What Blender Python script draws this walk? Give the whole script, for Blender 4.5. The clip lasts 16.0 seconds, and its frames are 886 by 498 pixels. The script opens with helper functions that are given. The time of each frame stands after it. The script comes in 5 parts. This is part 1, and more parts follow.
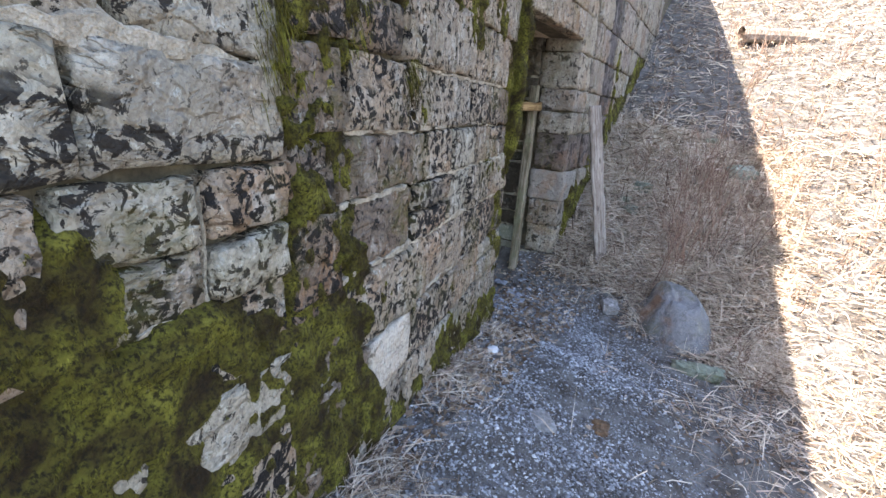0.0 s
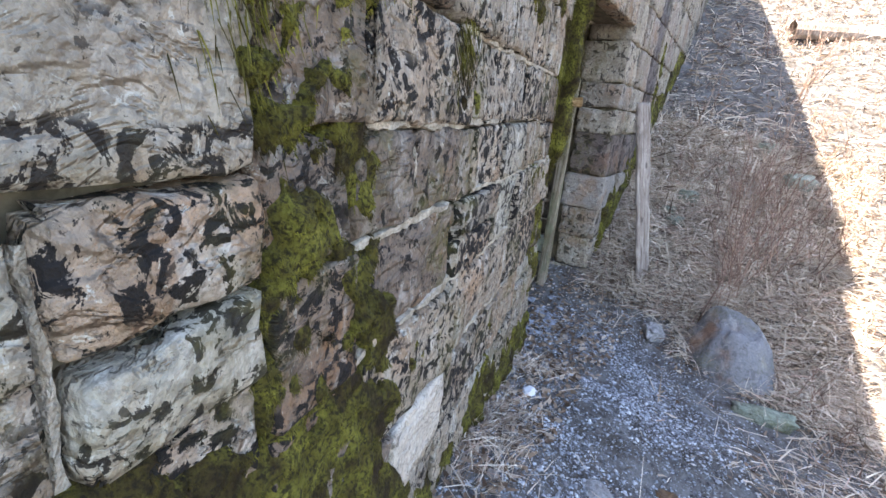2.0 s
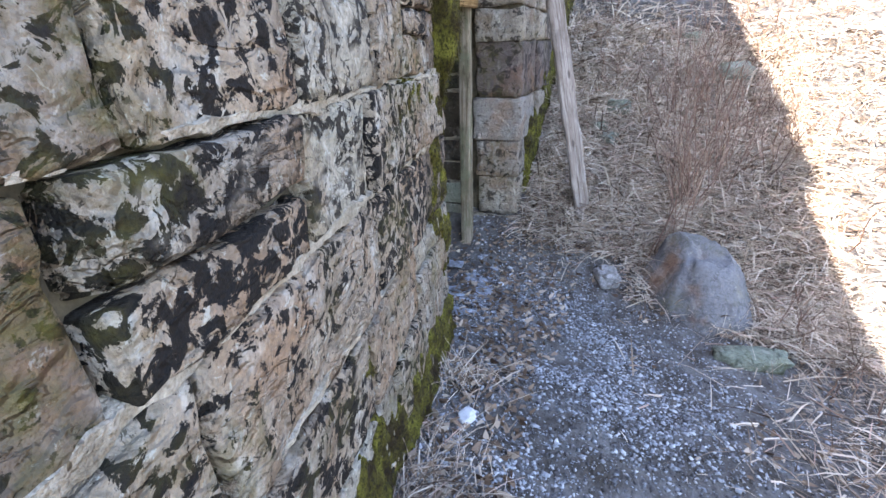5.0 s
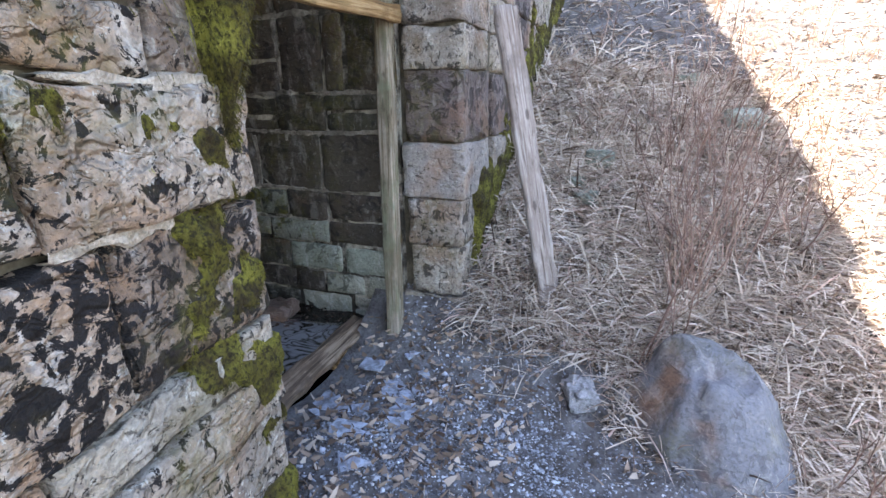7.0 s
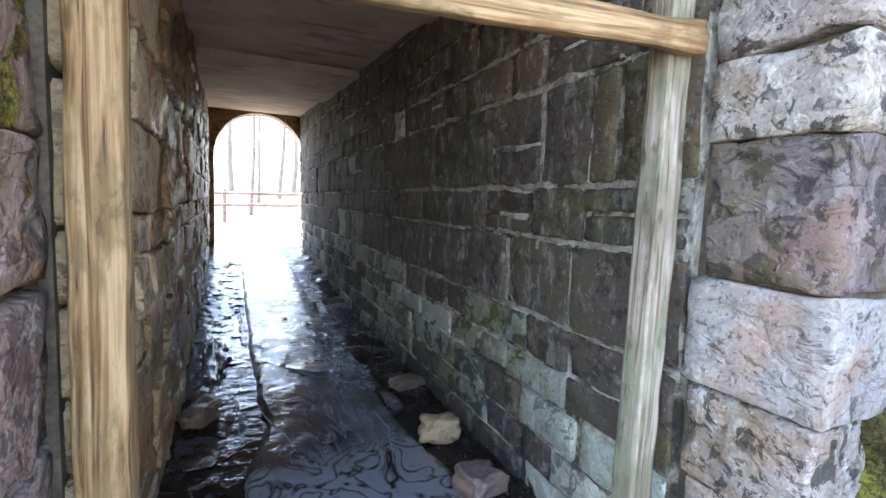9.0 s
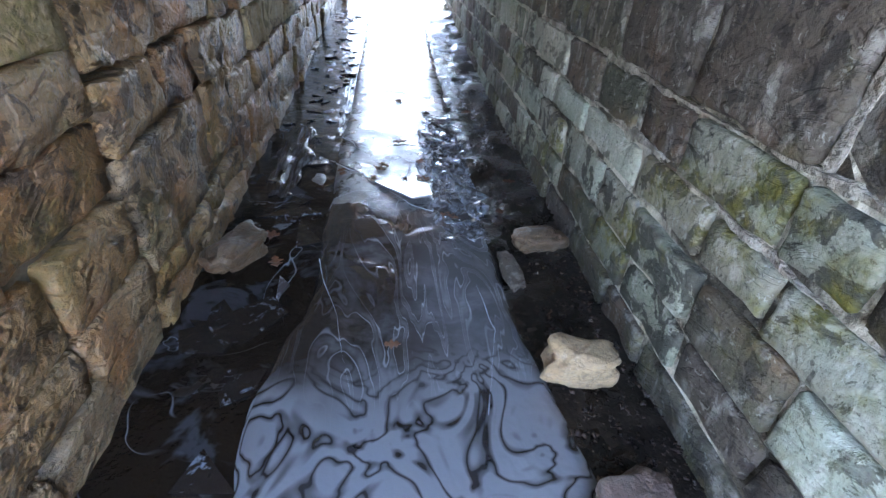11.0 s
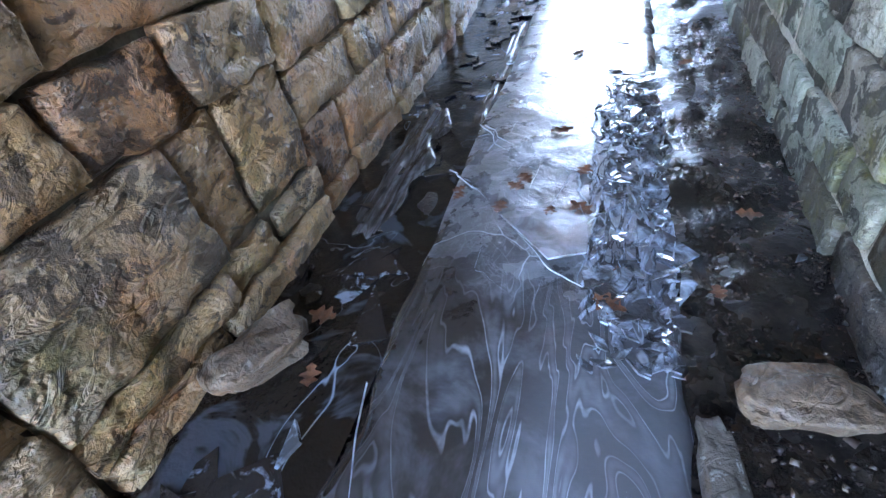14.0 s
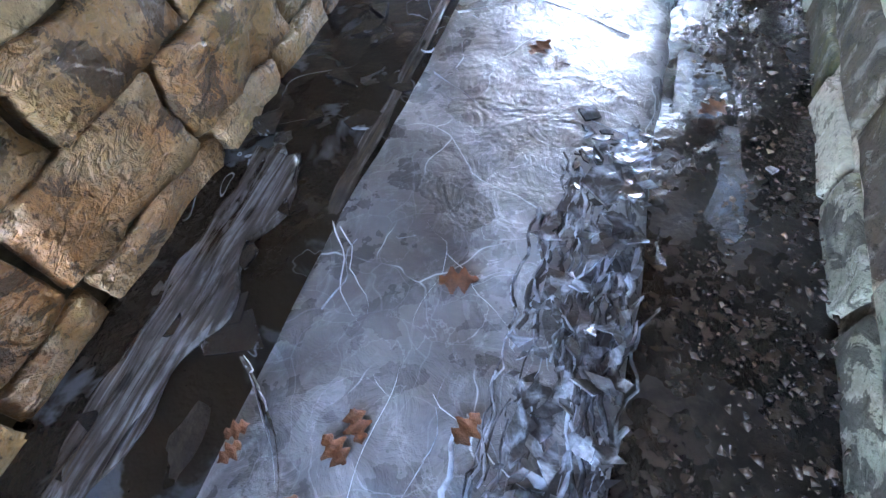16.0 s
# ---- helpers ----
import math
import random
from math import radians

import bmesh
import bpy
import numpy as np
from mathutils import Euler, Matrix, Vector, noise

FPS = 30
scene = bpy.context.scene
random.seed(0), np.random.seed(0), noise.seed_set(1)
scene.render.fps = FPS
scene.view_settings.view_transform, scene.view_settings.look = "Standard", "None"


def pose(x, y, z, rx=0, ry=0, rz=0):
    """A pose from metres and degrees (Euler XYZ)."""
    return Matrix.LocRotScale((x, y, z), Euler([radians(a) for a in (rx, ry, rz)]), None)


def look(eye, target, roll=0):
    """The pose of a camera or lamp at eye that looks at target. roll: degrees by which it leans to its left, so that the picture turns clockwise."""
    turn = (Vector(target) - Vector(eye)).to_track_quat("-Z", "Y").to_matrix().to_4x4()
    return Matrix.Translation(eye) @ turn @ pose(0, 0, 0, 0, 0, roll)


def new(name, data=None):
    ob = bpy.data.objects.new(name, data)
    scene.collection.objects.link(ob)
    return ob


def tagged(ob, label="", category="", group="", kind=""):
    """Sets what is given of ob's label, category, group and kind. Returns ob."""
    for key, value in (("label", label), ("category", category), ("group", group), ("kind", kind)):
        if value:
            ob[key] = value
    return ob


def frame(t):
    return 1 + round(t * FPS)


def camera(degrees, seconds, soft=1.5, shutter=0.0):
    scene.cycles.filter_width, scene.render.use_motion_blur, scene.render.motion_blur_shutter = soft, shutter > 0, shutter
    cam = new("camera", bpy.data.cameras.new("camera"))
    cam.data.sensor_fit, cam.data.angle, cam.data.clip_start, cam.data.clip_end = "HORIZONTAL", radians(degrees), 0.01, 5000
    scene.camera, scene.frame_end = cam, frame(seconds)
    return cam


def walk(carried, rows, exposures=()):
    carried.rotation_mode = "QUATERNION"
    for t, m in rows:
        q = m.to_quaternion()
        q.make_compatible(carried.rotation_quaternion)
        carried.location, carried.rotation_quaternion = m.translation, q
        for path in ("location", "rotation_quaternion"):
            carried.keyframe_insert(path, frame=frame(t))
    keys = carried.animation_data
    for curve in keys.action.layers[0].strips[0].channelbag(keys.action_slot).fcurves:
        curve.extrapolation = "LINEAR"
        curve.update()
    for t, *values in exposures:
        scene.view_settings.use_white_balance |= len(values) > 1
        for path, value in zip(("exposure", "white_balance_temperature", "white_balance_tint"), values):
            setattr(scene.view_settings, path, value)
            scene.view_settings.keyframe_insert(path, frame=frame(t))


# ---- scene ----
cam = camera(86.4, 16.0)
PATH = [
    (0, (-3.912, -1.55, 1.925), (-2.232, -0.633, 1.342), 4.3),
    (0.5, (-3.788, -1.421, 1.917), (-2.121, -0.456, 1.378), 7.0),
    (1, (-3.628, -1.298, 1.878), (-1.961, -0.332, 1.341), 7.4),
    (1.5, (-3.517, -1.217, 1.892), (-1.864, -0.243, 1.325), 5.6),
    (2, (-3.428, -1.098, 1.874), (-1.768, -0.156, 1.275), 5.7),
    (2.5, (-3.364, -0.987, 1.839), (-1.705, -0.055, 1.221), 6.8),
    (3, (-3.098, -0.888, 1.743), (-1.491, 0.12, 1.111), 6.9),
    (3.5, (-2.986, -0.904, 1.798), (-1.375, 0.086, 1.147), 4.7),
    (4, (-2.804, -0.872, 1.723), (-1.138, -0.035, 0.999), 2.4),
    (4.5, (-2.596, -0.874, 1.694), (-0.906, -0.15, 0.905), -0.4),
    (5, (-2.341, -0.87, 1.663), (-0.627, -0.202, 0.88), -2.1),
    (5.2, (-2.22, -0.888, 1.648), (-0.489, -0.245, 0.881), -2.7),
    (7.3, (-0.896, -0.984, 1.501), (0.882, -0.246, 0.96), -0.3),
    (7.5, (-0.757, -0.996, 1.49), (0.987, -0.139, 1.017), -0.4),
    (8, (-0.351, -0.976, 1.445), (1.224, 0.225, 1.163), 0.4),
    (8.5, (0.006, -0.845, 1.507), (1.243, 0.714, 1.312), 1.3),
    (9, (0.317, -0.71, 1.47), (1.135, 1.105, 1.275), 2.3),
    (9.5, (0.576, -0.388, 1.392), (1.15, 1.479, 0.963), 3.5),
    (10, (0.737, 0.013, 1.333), (1.118, 1.857, 0.658), 4.4),
    (10.2, (0.774, 0.186, 1.318), (1.088, 1.999, 0.535), 4.8),
    (12.3, (0.894, 1.271, 1.248), (0.977, 2.805, -0.032), 1.3),
    (12.5, (0.926, 1.328, 1.223), (0.949, 2.874, -0.045), 0.3),
    (13, (1.018, 1.494, 1.189), (0.833, 3.035, -0.072), -3.5),
    (13.5, (1.081, 1.699, 1.147), (0.642, 3.193, -0.108), -8.1),
    (14, (1.119, 1.956, 1.129), (0.481, 3.357, -0.148), -12.3),
    (14.5, (1.151, 2.282, 1.111), (0.474, 3.592, -0.24), -13.6),
    (15, (1.185, 2.691, 1.099), (0.556, 3.896, -0.368), -13.2),
    (15.5, (1.153, 3.09, 1.073), (0.627, 4.155, -0.536), -10.6),
    (16, (1.157, 3.523, 1.106), (0.653, 4.504, -0.562), -10.5),
]
walk(cam, [(t, look(eye, target, roll)) for t, eye, target, roll in PATH],
     exposures=[(0, 2.36, 7200, 14), (2, 2.62, 7100, 14), (4, 2.82, 7000, 15), (5, 2.74, 7000, 16), (7.5, 3.1, 7000, 17), (8.5, 3.85, 6800, 17), (9, 4.0, 6650, 16), (10.2, 4.6, 6600, 16), (12.5, 6.0, 6250, 18), (14, 6.4, 6000, 17), (16, 7.2, 6350, 18)])

# ---- light ----
SUN_AZ = math.atan2(-1.4, 1.0)      # from +y towards +x
SUN_EL = radians(52)
world = bpy.data.worlds.new("sky")
scene.world = world
world.use_nodes = True
wn = world.node_tree
sky = wn.nodes.new("ShaderNodeTexSky")
sky.sky_type, sky.sun_disc = "NISHITA", False
sky.sun_elevation, sky.sun_rotation = SUN_EL, SUN_AZ
wn.links.new(sky.outputs[0], wn.nodes["Background"].inputs[0])
wn.nodes["Background"].inputs[1].default_value = 0.15
sun = new("sun", bpy.data.lights.new("sun", "SUN"))
sun.data.energy, sun.data.angle, sun.data.color = 5.0, radians(0.53), (1.0, 0.94, 0.84)
sd = Vector((math.sin(SUN_AZ) * math.cos(SUN_EL), math.cos(SUN_AZ) * math.cos(SUN_EL), math.sin(SUN_EL)))
sun.matrix_world = look(sd * 30, (0, 0, 0))


# ---- materials ----
class Mat:
    """A node material with short calls for its nodes."""

    def __init__(self, name, rough=0.85, spec=0.3):
        self.m = bpy.data.materials.new(name)
        self.m.use_nodes = True
        self.t = self.m.node_tree
        self.b = self.t.nodes["Principled BSDF"]
        self.b.inputs["Roughness"].default_value = rough
        self.b.inputs["Specular IOR Level"].default_value = spec
        self.pos = self.t.nodes.new("ShaderNodeNewGeometry").outputs["Position"]

    def link(self, a, b):
        self.t.links.new(a, b)

    def put(self, value, socket):
        if isinstance(value, bpy.types.NodeSocket):
            self.link(value, socket)
        else:
            socket.default_value = value

    def scaled(self, s, src=None):
        n = self.t.nodes.new("ShaderNodeVectorMath")
        n.operation = "MULTIPLY"
        self.link(src or self.pos, n.inputs[0])
        n.inputs[1].default_value = s
        return n.outputs[0]

    def noise(self, scale, detail=4.0, rough=0.55, dist=0.0, vec=None):
        n = self.t.nodes.new("ShaderNodeTexNoise")
        self.link(vec or self.pos, n.inputs["Vector"])
        n.inputs["Scale"].default_value, n.inputs["Detail"].default_value = scale, detail
        n.inputs["Roughness"].default_value, n.inputs["Distortion"].default_value = rough, dist
        return n.outputs["Fac"]

    def voronoi(self, scale, feature="F1", vec=None):
        n = self.t.nodes.new("ShaderNodeTexVoronoi")
        n.feature = feature
        self.link(vec or self.pos, n.inputs["Vector"])
        n.inputs["Scale"].default_value = scale
        return n.outputs["Distance"]

    def step(self, v, a, b, lo=0.0, hi=1.0):
        n = self.t.nodes.new("ShaderNodeMapRange")
        n.interpolation_type = "SMOOTHSTEP"
        self.link(v, n.inputs[0])
        n.inputs[1].default_value, n.inputs[2].default_value = a, b
        n.inputs[3].default_value, n.inputs[4].default_value = lo, hi
        return n.outputs[0]

    def math(self, op, a, b=0.0):
        n = self.t.nodes.new("ShaderNodeMath")
        n.operation = op
        self.put(a, n.inputs[0])
        self.put(b, n.inputs[1])
        return n.outputs[0]

    def mix(self, f, a, b):
        n = self.t.nodes.new("ShaderNodeMix")
        n.data_type = "RGBA"
        self.put(f, n.inputs["Factor"])
        for v, s in ((a, n.inputs["A"]), (b, n.inputs["B"])):
            self.put(v if isinstance(v, bpy.types.NodeSocket) else (*v, 1.0), s)
        return n.outputs["Result"]

    def ramp(self, v, stops):
        n = self.t.nodes.new("ShaderNodeValToRGB")
        e = n.color_ramp.elements
        while len(e) < len(stops):
            e.new(0.5)
        for k, (p, c) in zip(e, stops):
            k.position, k.color = p, (*c, 1.0)
        self.link(v, n.inputs[0])
        return n.outputs[0]

    def random(self, island=False):
        if island:
            return self.t.nodes.new("ShaderNodeNewGeometry").outputs["Random Per Island"]
        return self.t.nodes.new("ShaderNodeObjectInfo").outputs["Random"]

    def bump(self, h, strength=0.5, dist=0.02, normal=None):
        n = self.t.nodes.new("ShaderNodeBump")
        n.inputs["Strength"].default_value, n.inputs["Distance"].default_value = strength, dist
        self.link(h, n.inputs["Height"])
        if normal:
            self.link(normal, n.inputs["Normal"])
        return n.outputs[0]

    def done(self, colour, normal=None, rough=None):
        self.put(colour if isinstance(colour, bpy.types.NodeSocket) else (*colour, 1.0), self.b.inputs["Base Color"])
        if normal:
            self.link(normal, self.b.inputs["Normal"])
        if rough is not None:
            self.put(rough, self.b.inputs["Roughness"])
        return self.m


def stone_material(name, tones, dark=0.35, pale=0.3, moss=0.3, rust=0.2, rough=0.85, gain=1.0, cover=0.0, grit=0.95, blots=20, speckle=0.0):
    """Weathered stone: three tones by stone, dark lichen blotches, pale crust, moss film and rust."""
    k = Mat(name, rough)
    r = k.random()
    base = k.ramp(r, [(0.0, tones[0]), (0.5, tones[1]), (1.0, tones[2])])
    big = k.noise(2.6, 3, 0.6)
    mid = k.noise(11, 5, 0.65, 0.2)
    fine = k.noise(60, 4, 0.6)
    streak = k.noise(9, 4, 0.6, 0.4, k.scaled((1.3, 1.3, 0.7)))
    c = k.mix(k.step(mid, 0.35, 0.7, 0.0, 0.55), base, k.mix(0.5, base, tones[2]))
    c = k.mix(k.step(big, 0.5, 0.68, 0.0, rust), c, (0.30, 0.135, 0.045))
    c = k.mix(k.step(streak, 0.52, 0.66, 0.0, pale), c, (0.62, 0.60, 0.54))
    c = k.mix(k.step(fine, 0.35, 0.7, 0.0, 0.35), c, (0.10, 0.085, 0.07))
    if speckle:
        c = k.mix(k.step(k.noise(52, 5, 0.72, 0.6), 0.47, 0.57, 0.0, speckle), c, (0.085, 0.078, 0.07))
        c = k.mix(k.step(k.noise(3.6, 5, 0.65, 0.5), 0.45, 0.62, 0.0, 0.32), c, (0.10, 0.08, 0.06))
    own = k.math("FRACT", k.math("MULTIPLY", r, 7.31))
    shift = k.math("MULTIPLY", k.math("SUBTRACT", own, 0.58), 0.11)
    blot = k.math("ADD", k.noise(blots, 7, 0.68, 0.6), shift)
    zone = k.noise(2.6, 3, 0.55, 0.3, k.scaled((1.0, 1.0, 2.2)))
    spots = k.math("MULTIPLY", k.step(blot, 0.53 - cover * 0.4, 0.545 - cover * 0.4), k.step(zone, 0.38 - cover, 0.46 - cover))
    spots = k.math("MAXIMUM", spots, k.math("MULTIPLY", k.step(k.noise(48, 5, 0.65, 0.4), 0.60, 0.63), 0.8))
    c = k.mix(k.math("MULTIPLY", k.step(k.noise(30, 6, 0.7, 0.8), 0.60, 0.63), pale), c, (0.55, 0.56, 0.50))
    c = k.mix(k.math("MULTIPLY", spots, dark), c, (0.014, 0.012, 0.011))
    beds = k.noise(4.2, 5, 0.62, 0.9, k.scaled((1.0, 1.0, 1.9)))
    split = k.math("MULTIPLY", k.step(k.math("ABSOLUTE", k.math("SUBTRACT", beds, 0.5)), 0.009, 0.003), k.step(k.noise(3.4, 3, 0.5), 0.52, 0.60, 0.0, 0.45))
    c = k.mix(split, c, (0.03, 0.024, 0.018))
    mz = k.math("MULTIPLY", k.step(k.noise(2.1, 4, 0.65, 0.3), 0.50, 0.66), k.step(k.noise(26, 4, 0.6), 0.3, 0.6))
    c = k.mix(k.math("MULTIPLY", mz, moss), c, k.ramp(k.noise(40), [(0.3, (0.045, 0.05, 0.008)), (0.7, (0.16, 0.14, 0.02))]))
    if gain != 1.0:
        c = k.mix(1.0 - gain, c, (0.0, 0.0, 0.0))
    chips = k.step(k.noise(8, 3, 0.5, 0.4, k.scaled((1, 1, 1.6))), 0.44, 0.54)
    h = k.math("ADD", k.math("MULTIPLY", mid, 0.9), k.math("MULTIPLY", fine, 0.3 * grit))
    h = k.math("ADD", h, k.math("MULTIPLY", chips, 0.35))
    h = k.math("ADD", h, k.math("MULTIPLY", k.step(beds, 0.48, 0.52), 0.28))
    n = k.bump(h, grit, 0.04)
    n = k.bump(k.noise(230, 2), 0.25, 0.004, n)
    return k.done(c, n)


M_WING = stone_material("wing_stone", ((0.40, 0.305, 0.22), (0.44, 0.365, 0.28), (0.33, 0.29, 0.24)), 1.0, 0.6, 0.4, 0.45, cover=0.026, grit=1.0, blots=24, speckle=0.24)
M_WINGB = stone_material("brown_wing_stone", ((0.225, 0.16, 0.11), (0.22, 0.165, 0.125), (0.165, 0.13, 0.105)), 0.98, 0.35, 0.5, 0.5, cover=0.01, grit=0.95, blots=22, speckle=0.4)
M_WINGP = stone_material("pale_wing_stone", ((0.40, 0.375, 0.30), (0.37, 0.34, 0.28), (0.42, 0.385, 0.31)), 0.95, 0.5, 0.35, 0.25, cover=-0.03, grit=0.8, blots=24, speckle=0.35)
M_WINGW = stone_material("broken_white_stone", ((0.56, 0.51, 0.44), (0.58, 0.53, 0.46), (0.55, 0.49, 0.42)), 0.5, 0.5, 0.1, 0.25, cover=-0.12, grit=0.7, blots=24)
M_JAMB = stone_material("jamb_stone", ((0.24, 0.165, 0.12), (0.27, 0.20, 0.145), (0.20, 0.14, 0.115)), 0.6, 0.2, 0.7, 0.4, grit=0.7, blots=14)
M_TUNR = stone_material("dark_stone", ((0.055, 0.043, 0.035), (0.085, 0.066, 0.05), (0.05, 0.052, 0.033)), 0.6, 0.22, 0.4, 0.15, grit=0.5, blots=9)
M_TUNQ = stone_material("pale_green_stone", ((0.36, 0.40, 0.32), (0.27, 0.30, 0.24), (0.40, 0.38, 0.30)), 0.6, 0.4, 0.4, 0.1, cover=-0.03, grit=0.42, blots=7)
M_TUNP = stone_material("pale_stone", ((0.25, 0.265, 0.21), (0.14, 0.155, 0.115), (0.28, 0.255, 0.20)), 0.75, 0.3, 0.9, 0.1, cover=0.06, grit=0.42, blots=7)
M_TUNL = stone_material("brown_stone", ((0.19, 0.085, 0.034), (0.30, 0.175, 0.070), (0.25, 0.165, 0.085)), 0.7, 0.08, 0.35, 0.85, 0.45, grit=0.75, blots=8)
M_TUNA = stone_material("tan_stone", ((0.37, 0.275, 0.145), (0.48, 0.38, 0.225), (0.30, 0.215, 0.11)), 0.5, 0.2, 0.6, 0.4, grit=0.5, blots=9)
M_FACE = stone_material("facade_stone", ((0.40, 0.35, 0.28), (0.36, 0.32, 0.26), (0.28, 0.23, 0.20)), 0.8, 0.4, 0.3, 0.4, grit=0.6, blots=12, speckle=0.25)
M_BLUE = stone_material("blue_stained_stone", ((0.30, 0.30, 0.34), (0.24, 0.26, 0.34), (0.32, 0.29, 0.26)), 0.7, 0.25, 0.15, 0.45, cover=-0.02, grit=0.6, blots=9)
M_DARKQ = stone_material("purple_stone", ((0.13, 0.10, 0.095), (0.16, 0.12, 0.105), (0.10, 0.095, 0.105)), 0.7, 0.15, 0.3, 0.3, cover=0.05, grit=0.6, blots=9)


def plain_rough(name, a, b, scale=8.0, rough=0.9, strength=0.5, dist=0.01):
    k = Mat(name, rough)
    f = k.noise(scale, 5, 0.65)
    g = k.noise(scale * 9, 3)
    c = k.mix(k.step(f, 0.3, 0.7), a, b)
    c = k.mix(k.step(g, 0.4, 0.75, 0.0, 0.4), c, tuple(v * 0.4 for v in a))
    return k.done(c, k.bump(k.math("ADD", f, k.math("MULTIPLY", g, 0.5)), strength, dist))


k = Mat("smeared_mortar", 0.9)
M_MORT = k.done(k.mix(k.step(k.noise(3.1, 6, 0.7, 0.4), 0.42, 0.58), (0.055, 0.048, 0.036), (0.50, 0.46, 0.37)), k.bump(k.noise(24, 5), 1.0, 0.03))
M_SMEAR = plain_rough("smeared_lime", (0.14, 0.12, 0.095), (0.46, 0.42, 0.35), 9, 0.9, 1.0, 0.03)
M_LIME = plain_rough("pale_mortar", (0.30, 0.26, 0.20), (0.66, 0.60, 0.50), 14, 0.9, 1.0, 0.03)
M_MORD = plain_rough("dark_mortar", (0.06, 0.05, 0.036), (0.16, 0.135, 0.09), 9)
M_EARTH = plain_rough("earth", (0.065, 0.055, 0.047), (0.19, 0.185, 0.185), 6, 0.95, 1.0, 0.03)
k = Mat("stained_concrete", 0.85)
c = k.mix(k.step(k.noise(1.6, 5, 0.65), 0.35, 0.65), (0.50, 0.43, 0.34), (0.38, 0.315, 0.235))
c = k.mix(k.step(k.noise(1.0, 5, 0.6, 0.5, k.scaled((1.2, 5.0, 1.0))), 0.56, 0.66, 0.0, 0.6), c, (0.09, 0.07, 0.05))
M_CONC = k.done(c, k.bump(k.noise(20, 4), 0.4, 0.01))


def wood_material(name, tones, rough=0.8):
    """Weathered timber: grain along the piece's z axis, dark checks, a silver or green cast."""
    k = Mat(name, rough)
    src = k.t.nodes.new("ShaderNodeTexCoord").outputs["Object"]
    grain = k.noise(1.0, 6, 0.6, 0.8, k.scaled((55, 55, 1.6), src))
    knot = k.noise(1.0, 3, 0.5, 2.0, k.scaled((9, 9, 2.2), src))
    wear = k.noise(5.5, 5, 0.7, 0.0, k.scaled((2.2, 2.2, 0.7), src))
    c = k.ramp(k.math("ADD", k.math("MULTIPLY", grain, 0.7), k.math("MULTIPLY", knot, 0.3)), [(0.41, tones[0]), (0.5, tones[1]), (0.59, tones[2])])
    c = k.mix(k.step(wear, 0.47, 0.6, 0.0, 0.75), c, tones[3])
    c = k.mix(k.step(k.noise(2.3, 5, 0.65), 0.52, 0.66, 0.0, 0.6), c, tones[0])
    c = k.mix(k.step(k.voronoi(3.1, "F1", k.scaled((3.0, 3.0, 1.2), src)), 0.17, 0.09, 0.0, 0.75), c, tuple(v * 0.45 for v in tones[0]))
    c = k.mix(k.step(grain, 0.40, 0.34, 0.0, 0.85), c, (0.05, 0.036, 0.024))
    c = k.mix(k.step(k.noise(1.0, 5, 0.7, 0.3, k.scaled((16, 16, 5), src)), 0.56, 0.66, 0.0, 0.6), c, tuple(v * 0.6 for v in tones[0]))
    return k.done(c, k.bump(k.math("ADD", grain, k.math("MULTIPLY", knot, 0.4)), 0.6, 0.006))


M_WOOD = wood_material("silver_wood", ((0.12, 0.095, 0.06), (0.235, 0.205, 0.145), (0.35, 0.295, 0.235), (0.165, 0.18, 0.11)))
M_WOODY = wood_material("yellow_wood", ((0.11, 0.058, 0.020), (0.25, 0.155, 0.065), (0.37, 0.26, 0.135), (0.17, 0.12, 0.052)))
M_WOODS = wood_material("brown_sill", ((0.05, 0.032, 0.02), (0.17, 0.12, 0.08), (0.27, 0.205, 0.15), (0.10, 0.07, 0.05)))
M_WOODG = wood_material("grey_board", ((0.13, 0.105, 0.09), (0.27, 0.23, 0.20), (0.36, 0.325, 0.295), (0.22, 0.18, 0.155)))
M_WOODD = wood_material("dark_plank", ((0.022, 0.017, 0.014), (0.06, 0.050, 0.045), (0.12, 0.115, 0.115), (0.035, 0.028, 0.024)), 0.25)


def island_material(name, stops, rough=0.85, translucent=0.0):
    """Many small pieces: a colour each, by island."""
    k = Mat(name, rough)
    c = k.ramp(k.random(True), stops)
    c = k.mix(k.step(k.noise(1.7, 3), 0.35, 0.7, 0.0, 0.35), c, tuple(v * 0.5 for v in stops[0][1]))
    return k.done(c)


M_STRAW = island_material("straw", [(0.0, (0.10, 0.07, 0.055)), (0.25, (0.36, 0.27, 0.20)), (0.5, (0.62, 0.53, 0.44)), (0.85, (0.74, 0.67, 0.57)), (1.0, (0.48, 0.33, 0.27))])
M_LITTER = island_material("leaf_litter", [(0.0, (0.10, 0.065, 0.045)), (0.5, (0.30, 0.215, 0.155)), (1.0, (0.50, 0.42, 0.34))])
M_GRAVEL = island_material("gravel", [(0.0, (0.06, 0.055, 0.055)), (0.3, (0.20, 0.20, 0.22)), (0.6, (0.33, 0.355, 0.40)), (0.85, (0.48, 0.515, 0.57)), (1.0, (0.68, 0.70, 0.73))])
M_SHARD = island_material("chippings", [(0.0, (0.018, 0.013, 0.010)), (0.7, (0.05, 0.034, 0.025)), (0.97, (0.10, 0.07, 0.052)), (1.0, (0.26, 0.21, 0.16))], 0.25)
k = Mat("moss", 0.9)
